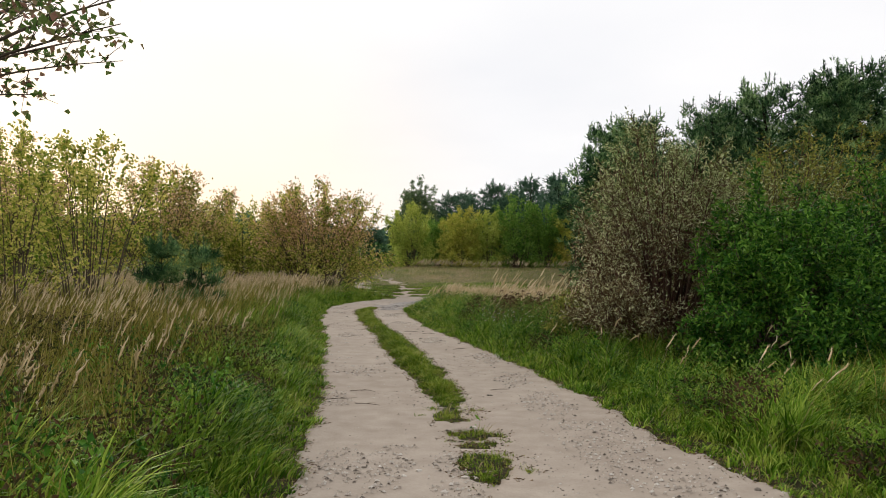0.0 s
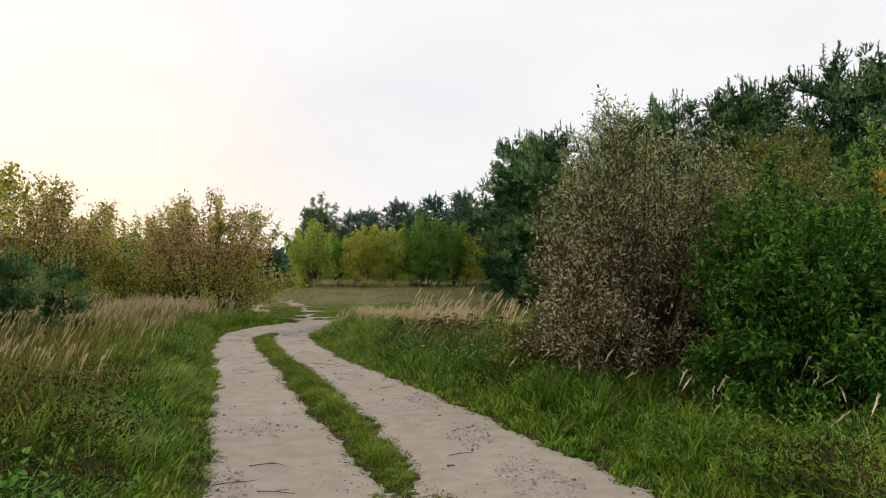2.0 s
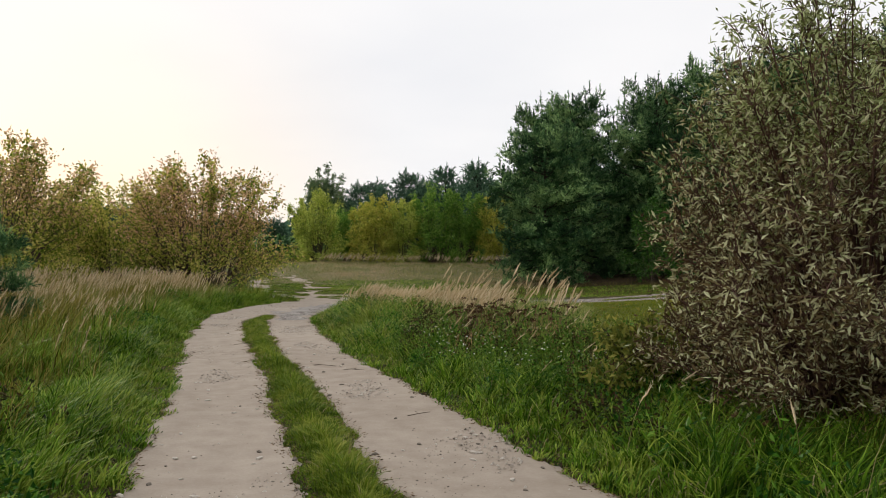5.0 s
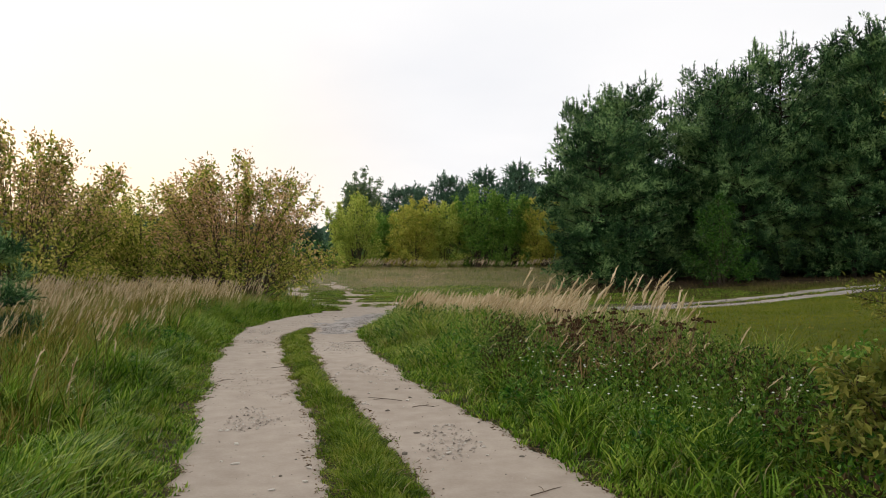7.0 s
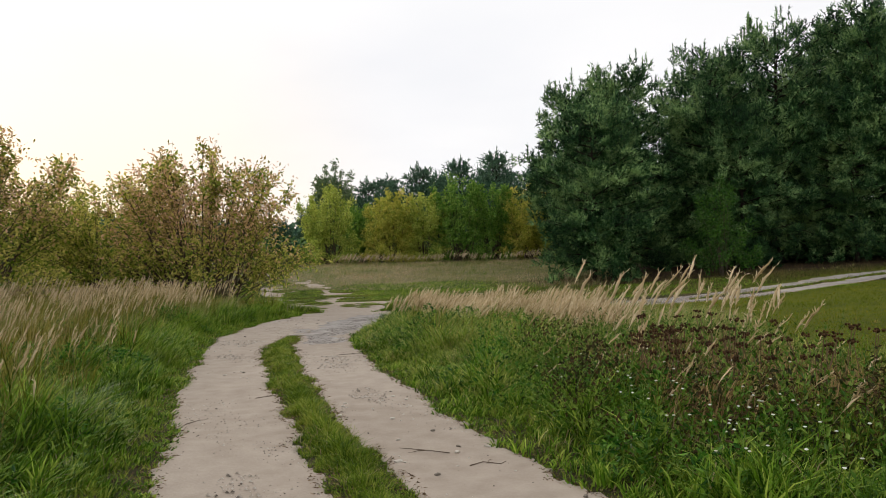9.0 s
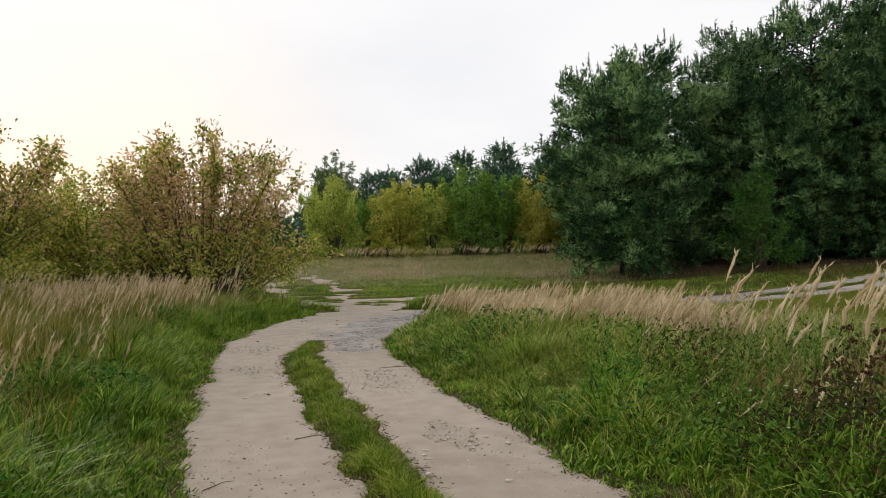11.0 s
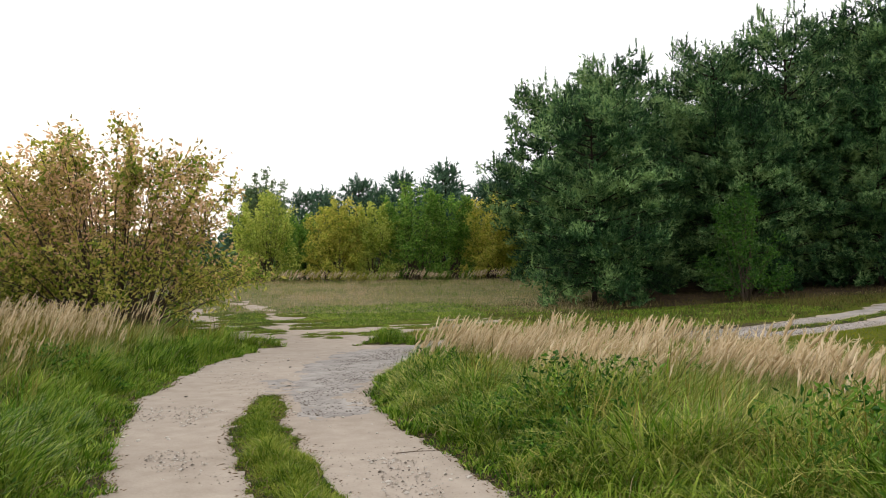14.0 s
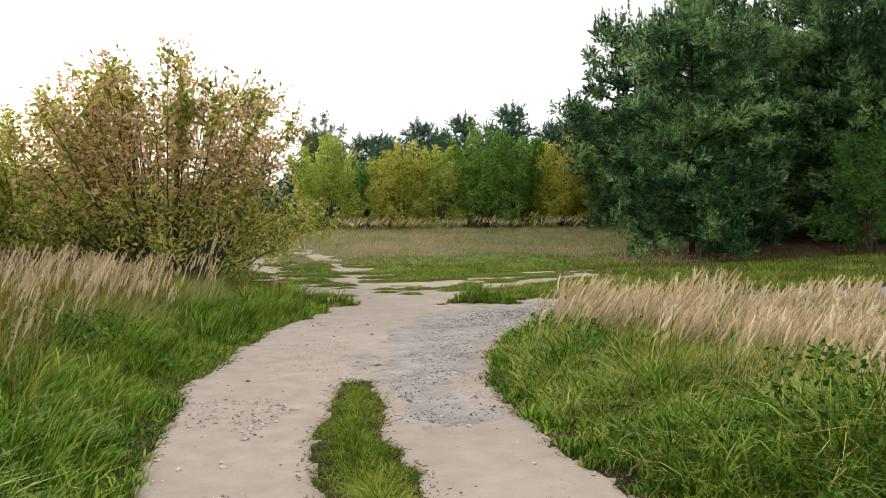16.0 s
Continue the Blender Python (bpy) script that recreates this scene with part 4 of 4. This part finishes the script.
    V = np.stack([p - sd, p + sd, p + w * ln[:, None]], 1).reshape(-1, 3)
    ob_np("needles", V, [np.arange(len(V)).reshape(-1, 3)], mat, root)
    rng = keep_rng
    return root


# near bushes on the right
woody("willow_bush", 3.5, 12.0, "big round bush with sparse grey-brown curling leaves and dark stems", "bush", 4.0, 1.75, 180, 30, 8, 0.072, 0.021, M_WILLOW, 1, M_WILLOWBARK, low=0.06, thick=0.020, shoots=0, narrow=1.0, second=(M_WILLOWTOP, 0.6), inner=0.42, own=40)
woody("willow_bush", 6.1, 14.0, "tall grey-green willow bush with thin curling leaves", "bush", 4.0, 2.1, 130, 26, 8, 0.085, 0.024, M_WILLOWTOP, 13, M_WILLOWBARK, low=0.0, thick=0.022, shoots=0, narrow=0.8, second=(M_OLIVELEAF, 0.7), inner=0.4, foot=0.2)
woody("leafy_bush", 4.6, 10.3, "dense bush of fresh green leaves in front of the brown bush", "bush", 2.45, 1.45, 120, 26, 13, 0.085, 0.038, M_BUSH, 2, low=0.0, thick=0.02, shoots=10, foot=0.35, inner=0.4)
woody("leafy_bush", 6.7, 11.4, "wide dark green leafy bush beside the brown one", "bush", 2.75, 2.2, 140, 28, 13, 0.09, 0.042, M_BUSH, 12, low=0.0, thick=0.025, shoots=12, foot=0.35, inner=0.4)
woody("leafy_bush", 9.6, 19.6, "olive green bush behind the leafy one", "bush", 4.3, 2.8, 110, 24, 11, 0.10, 0.04, M_OLIVELEAF, 3, low=0.0, shoots=16, foot=0.3, narrow=0.6)
woody("leafy_bush", 13.6, 20.0, "tall green bush behind the golden shrub", "bush", 4.7, 3.0, 90, 22, 9, 0.12, 0.055, M_MIDGREEN, 7, low=0.0, shoots=10)
woody("golden_shrub", 9.7, 16.2, "small shrub with golden autumn leaves", "bush", 3.2, 1.1, 30, 18, 10, 0.09, 0.05, M_GOLD, 4, low=0.2, shoots=6)
woody("leafy_bush", 2.55, 13.5, "low yellow-green growth at the foot of the brown bush", "bush", 1.05, 0.85, 34, 14, 8, 0.075, 0.035, M_OLIVELEAF, 5, low=0.0, thick=0.010, shoots=4)
woody("leafy_bush", 3.4, 14.7, "low green sprouts beside the lawn", "bush", 0.85, 0.9, 34, 14, 8, 0.07, 0.035, M_MIDGREEN, 6, low=0.0, thick=0.010, shoots=4)

# left side
pine("young_pine", -7.75, 21.0, "young dark green pine in tall grass", 2.1, 0.72, 11, tufts=1100, needles=12, nl=0.10, nw=0.018, fat=0.75)
pine("young_pine", -6.75, 21.3, "young dark green pine with a rounded top in tall grass", 2.0, 0.68, 12, tufts=1000, needles=12, nl=0.10, nw=0.018, fat=0.75)
woody("round_bush", -7.0, 41.7, "wide round bush with russet and olive autumn leaves", "bush", 5.0, 4.2, 150, 17, 7, 0.165, 0.085, M_OCHRE, 21, low=0.14, thick=0.032, shoots=64, second=(M_RUSSET, 0.48), foot=0.3, lift=0.76, narrow=0.5, inner=0.4)
woody("tall_bush", -14.3, 38.5, "tall ochre and olive bush by the meadow", "bush", 5.4, 4.2, 150, 18, 7, 0.165, 0.085, M_OCHRE, 22, low=0.0, thick=0.03, shoots=44, group="bushes along the meadow", foot=0.3, lift=0.82, narrow=0.5, second=(M_RUSSET, 0.6), inner=0.4)
woody("tall_bush", -20.0, 34.5, "tall bush with thinning ochre leaves", "bush", 6.0, 4.4, 140, 20, 9, 0.15, 0.075, M_OCHRE, 23, low=0.0, thick=0.03, shoots=36, group="bushes along the meadow", foot=0.3, lift=0.82, narrow=0.5, second=(M_RUSSET, 0.6), inner=0.4)
woody("tall_bush", -12.2, 46.5, "olive bush behind the round one", "bush", 4.4, 4.2, 120, 20, 9, 0.17, 0.085, M_OCHRE, 24, low=0.0, thick=0.03, shoots=20, group="bushes along the meadow", foot=0.3, narrow=0.5)
woody("tall_bush", -25.5, 40.0, "tall olive bush at the meadow's edge", "bush", 6.0, 4.8, 120, 20, 9, 0.15, 0.085, M_OCHRE, 25, low=0.0, thick=0.03, shoots=20, group="bushes along the meadow", foot=0.3, narrow=0.5)
woody("tall_bush", -10.5, 22.5, "open bush of tall shoots with yellowing leaves", "bush", 4.4, 2.6, 32, 15, 6, 0.13, 0.09, M_OCHRE, 29, low=0.0, thick=0.022, shoots=26, foot=0.3, lift=0.8, narrow=0.6)
woody("sapling_tree", -9.8, 17.5, "slim sapling with thin olive leaves", "tree", 4.8, 1.9, 24, 14, 9, 0.10, 0.07, M_OCHRE, 27, low=0.15, thick=0.02, shoots=6)
woody("maple_tree", -6.9, 9.2, "maple with spreading limbs of green and reddish leaves", "tree", 6.7, 3.1, 44, 12, 7, 0.12, 0.095, M_MAPLE, 28, low=0.05, thick=0.035, shoots=6, trunk=3.2)

# far shrubs on the rise
for i, (sx, sy, sh, sr, mt, lb) in enumerate([
        (-2.9, 66, 4.4, 2.3, M_YGREEN, "rounded shrub with yellow-green leaves"), (1.5, 66, 4.3, 2.1, M_YELLOW, "rounded shrub turning yellow"),
        (3.9, 66.5, 4.2, 2.0, M_YGREEN, "rounded shrub of pale olive leaves"), (6.4, 65.5, 5.0, 2.2, M_MIDGREEN, "rounded shrub with fresh green leaves"),
        (8.8, 66, 4.7, 2.0, M_MIDGREEN, "rounded green shrub on the rise"), (11.3, 65.5, 4.6, 2.2, M_YELLOW, "rounded shrub with bright yellow leaves"),
        (13.8, 64.5, 4.0, 2.0, M_YGREEN, "rounded yellow-green shrub beside the pines"), (-0.6, 69, 3.6, 1.8, M_MIDGREEN, "dark green shrub between yellow ones"),
        (16.0, 63, 3.6, 1.9, M_MIDGREEN, "green shrub beside the pines")]):
    woody("shrub", sx, sy, lb, "bush", sh * 1.08, sr * 1.08, 70, 17, 10, 0.17, 0.10, mt, 40 + i, low=0.0, thick=0.025, shoots=22, foot=0.25, lift=0.92, group="shrubs on the rise")

# pines beside the lane
PINES = [(9.9, 46.0, 8.5, 3.1), (12.6, 49.6, 10.8, 3.3), (17.3, 49.0, 11.3, 3.4), (20.3, 48.0, 12.5, 3.7), (24.6, 46.0, 13.1, 3.9), (29.5, 43.5, 13.9, 4.1),
         (35.0, 46.5, 14.5, 4.2), (17.3, 46.2, 7.9, 3.2), (22.5, 45.2, 8.5, 3.2), (28.5, 46.0, 9.4, 3.4), (20.0, 57.0, 11.8, 3.6), (21.0, 54, 12.5, 3.7), (27, 52, 13.5, 3.9), (14.0, 60.0, 11.6, 3.2), (34, 33, 11.4, 4.2)]
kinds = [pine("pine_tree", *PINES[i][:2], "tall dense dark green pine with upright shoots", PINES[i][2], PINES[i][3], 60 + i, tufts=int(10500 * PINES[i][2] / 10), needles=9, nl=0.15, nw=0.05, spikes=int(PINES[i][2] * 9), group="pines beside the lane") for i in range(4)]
for i, (px_, py_, ph, pr) in enumerate(PINES[4:]):
    k = (i * 3 + 1) % 4
    s = ph / PINES[k][2]
    copy_thing(kinds[k], Matrix.Translation((px_, py_, gz(px_, py_) - 0.03)) @ Matrix.Rotation(1.7 * i + 0.6, 4, "Z") @ Matrix.Diagonal((s * 1.02, s * 1.02, s, 1)))
woody("sapling_tree", 14.9, 43.4, "green sapling in front of dark pines", "tree", 4.0, 1.7, 34, 12, 8, 0.15, 0.075, M_DEEPGREEN, 80, low=0.0, shoots=6, thick=0.015)


def undergrowth():
    """Shaded brush that closes the wood behind its edge."""
    n = 26000
    k = rng.random(n)
    x = np.where(k < 0.6, rng.uniform(15, 60, n), rng.uniform(-9, 20, n))
    y = np.where(k < 0.6, rng.uniform(50, 64, n) - 0.45 * np.clip(x - 20, 0, 30), rng.uniform(68.5, 74, n))
    z = hill(x, y) + (1.6 + 1.2 * vnoise(x, y, 0.5)) * rng.random(n)
    v, f = leaves(np.stack([x, y, z], 1), rng.normal(size=(n, 3)), rng.uniform(0.25, 0.6, n), rng.uniform(0.2, 0.4, n), 0.2)
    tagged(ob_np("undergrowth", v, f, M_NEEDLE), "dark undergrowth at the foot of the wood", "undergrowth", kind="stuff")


undergrowth()

# far woods
woody("birch_tree", -3.1, 97, "slender birch with thin grey-green leaves", "tree", 10.2, 3.3, 140, 24, 10, 0.26, 0.15, M_BIRCHLEAF, 90, low=0.0, narrow=1.15, thick=0.05, shoots=14, trunk=1.5)
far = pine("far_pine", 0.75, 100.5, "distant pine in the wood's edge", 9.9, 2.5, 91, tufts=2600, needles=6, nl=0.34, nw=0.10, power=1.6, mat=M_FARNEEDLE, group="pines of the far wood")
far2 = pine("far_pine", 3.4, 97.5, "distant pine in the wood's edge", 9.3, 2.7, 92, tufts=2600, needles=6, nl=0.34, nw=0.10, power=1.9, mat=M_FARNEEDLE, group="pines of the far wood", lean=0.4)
FAR = [(6.4, 97, 10.0), (8.6, 99, 10.0), (11.0, 97, 10.6), (14.2, 99, 10.8), (-0.8, 104, 7.5), (16.8, 97, 9.3), (20.3, 98, 10.0), (23.5, 96, 10.5), (27, 97, 11), (31, 95, 12), (3, 103, 9.5), (9.8, 103, 10.5), (18, 104, 10), (25, 103, 12),
       (12.5, 83, 9.5), (17.0, 80, 10.2), (22, 76, 11), (27, 72, 12), (33, 66, 12.5), (-10, 108, 5.5), (-14, 112, 5.0), (-6.0, 106, 7.5), (-19, 115, 5.2), (38, 58, 13), (-3.8, 109, 8.0)]
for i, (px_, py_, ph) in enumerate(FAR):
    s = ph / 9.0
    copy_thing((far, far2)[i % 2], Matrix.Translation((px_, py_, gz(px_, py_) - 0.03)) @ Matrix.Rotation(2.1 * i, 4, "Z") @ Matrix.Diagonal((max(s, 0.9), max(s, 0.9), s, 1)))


def far_belt():
    """Low woods on the horizon, too far to count."""
    n = 34000
    a = rng.uniform(-1.25, 1.25, n)
    d = rng.uniform(150, 190, n)
    x, y = np.sin(a) * d, np.cos(a) * d
    h = (7.5 + 3 * vnoise(x, y, 0.04) + 4 * vnoise(x, y, 0.15)) * rng.random(n) ** 0.8
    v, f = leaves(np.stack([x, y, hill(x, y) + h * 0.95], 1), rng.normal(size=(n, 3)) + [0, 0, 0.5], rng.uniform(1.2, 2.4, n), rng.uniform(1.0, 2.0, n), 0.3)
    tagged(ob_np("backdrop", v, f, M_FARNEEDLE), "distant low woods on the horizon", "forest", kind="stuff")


far_belt()


# ---- stones and twigs on the track ----
def pebble_mesh(seed, mat):
    r = np.random.default_rng(seed)
    bm = bmesh.new()
    bmesh.ops.create_icosphere(bm, subdivisions=1, radius=0.5)
    for v in bm.verts:
        v.co *= r.uniform(0.75, 1.15)
        v.co.z *= 0.5
        v.co.y *= 0.75
    me = bpy.data.meshes.new("stone")
    bm.to_mesh(me)
    bm.free()
    me.materials.append(mat)
    return me


def on_road(n, box, cut=0.1):
    x, y = scatter(n, *box)
    k = road_depth(x, y) > cut
    return x[k], y[k]


def road_z(x, y):
    return hill(x, y) + 0.012 + 0.006 * vnoise(x, y, 1.3) + 0.0005 * vnoise(x, y, 5) - 0.014 * smooth(0.1, 0.9, road_depth(x, y))


def stones():
    meshes = [pebble_mesh(i, M_STONE if i % 3 else M_STONE_D) for i in range(9)]
    x, y = on_road(1300, (-4, 3, 4.5, 34), 0.05)
    k = vnoise(x, y, 1.1) + 0.5 * vnoise(x, y, 2.7) > 0.0
    x, y = x[k][:300], y[k][:300]
    z = road_z(x, y)
    for i in range(len(x)):
        o = new("stone", meshes[i % 9])
        s = rng.uniform(0.02, 0.06)
        o.location, o.rotation_euler, o.scale = (x[i], y[i], z[i] + s * 0.12), (0, 0, rng.uniform(0, 6)), (s * rng.uniform(1, 1.6), s, s)
        tagged(o, "small pale stone lying on the track" if (i % 9) % 3 else "small dark stone lying on the track", "stone", "stones on the track")


def grit(name, label, n, box, mat, lo, hi, cut, where=None):
    x, y = on_road(n, box, cut)
    w = vnoise(x, y, 0.7) + 0.6 * vnoise(x, y, 2.2) if where is None else where(x, y)
    k = (w > 0.22) | (rng.random(len(x)) < 0.06)
    if where is not None:
        k = w > 0.05
    x, y = x[k], y[k]
    m = len(x)
    c = np.stack([x, y, road_z(x, y) + (0.01 if where is not None else 0.0)], 1)
    s = lo + (hi - lo) * rng.random(m) ** 3
    ang = rng.uniform(0, 6.28, m)
    pts = []
    for j in range(5):
        a = ang + j * 2 * np.pi / 5 + rng.normal(0, 0.2, m)
        rr = s * rng.uniform(0.7, 1.1, m)
        pts.append(c + np.stack([np.cos(a) * rr, np.sin(a) * rr * 0.8, np.full(m, -0.004)], 1))
    pts.append(c + np.stack([0 * s, 0 * s, s * 0.5], 1))
    V = np.stack(pts, 1).reshape(-1, 3)
    b = (np.arange(m) * 6)[:, None]
    F = np.concatenate([b + np.array([[j, (j + 1) % 5, 5]]) for j in range(5)])
    tagged(ob_np(name, V, [F], mat), label, "gravel", kind="stuff")


def twig(i, x, y, L, az):
    r = np.random.default_rng(i)
    z = float(road_z(np.array([x]), np.array([y]))[0])
    P = np.array([[0, 0, 0.006], [L * 0.4, r.normal(0, 0.02), 0.012], [L * 0.75, r.normal(0, 0.02), 0.008], [L, r.normal(0, 0.03), 0.006]])[None]
    Q = np.array([[L * 0.45, 0, 0.01], [L * 0.55, 0.04, 0.014], [L * 0.62, 0.08, 0.01], [L * 0.7, 0.1, 0.006]])[None]
    v, f = joined([tubes(P, np.array([[0.0042, 0.0036, 0.003, 0.0015]]), 5), tubes(Q, np.array([[0.003, 0.003, 0.002, 0.001]]), 4)])
    o = ob_np("twig", v, f, M_TWIG)
    o.location, o.rotation_euler = (x, y, z), (0, 0, az)
    tagged(o, "thin dry twig lying on the sand", "twig", "twigs on the track")


def heaps(x, y):
    """Above 0 inside the places where loose chips gather."""
    w = np.full(x.shape, -1.0)
    for cx, cy, rx, ry in ((1.5, 6.3, 0.45, 1.5), (1.15, 8.4, 0.35, 1.1), (1.9, 4.9, 0.4, 0.9), (-0.62, 5.75, 0.55, 0.9), (0.15, 5.6, 0.3, 0.9), (0.95, 10.4, 0.3, 0.8), (0.75, 12.6, 0.25, 0.7), (-1.25, 8.7, 0.3, 0.7), (-1.15, 10.9, 0.35, 0.5), (-2.05, 16.6, 0.3, 0.8), (-3.35, 26.9, 0.35, 0.8), (-3.75, 27.0, 0.2, 1.0), (-3.3, 24.7, 0.3, 0.5), (-1.6, 23.5, 0.25, 0.9), (-0.2, 15.6, 0.3, 0.8), (-1.1, 20.4, 0.25, 0.6)):
        w = np.maximum(w, 1 - np.hypot((x - cx) / rx, (y - cy) / ry) + 0.9 * vnoise(x, y, 5))
    return w * 0.5 - 0.05


stones()
grit("chips", "heaps of small pale stone chips on the sand", 60000, (-4.2, 2, 4.4, 29), M_STONE, 0.006, 0.024, 0.0, heaps)
grit("chips", "dark chips among the pale ones on the sand", 14000, (-4.2, 2, 4.4, 29), M_STONE_D, 0.004, 0.022, 0.0, heaps)
grit("grit", "scattered pale grit on the sand", 55000, (-4.2, 3, 4.2, 40), M_STONE, 0.004, 0.024, 0.0)
grit("grit", "scattered dark crumbs of soil on the sand", 34000, (-4.2, 3, 4.2, 40), M_STONE_D, 0.004, 0.018, 0.0)
grit("gravel", "loose grey stones of the side lane", 60000, (-3, 12, 26, 38), M_STONE_D, 0.008, 0.02, 0.0, lambda x, y: gravel_depth(x, y) - 0.1)
for i, (tx, ty, tl_, ta) in enumerate([(-1.3, 8.6, 0.35, 0.3), (-0.95, 8.4, 0.3, -0.4), (-0.55, 17.6, 0.45, 2.6), (-0.45, 17.2, 0.3, 0.2), (-2.4, 20.5, 0.3, 0.5), (-1.5, 24.4, 0.4, 0.1), (-1.1, 9.2, 0.3, 0.1), (0.6, 9.4, 0.25, 0.4), (-0.9, 26.6, 0.35, 3.0), (-2.9, 19.2, 0.25, 1.0), (0.2, 14.0, 0.3, 0.7)]):
    twig(i, tx, ty, tl_, ta)
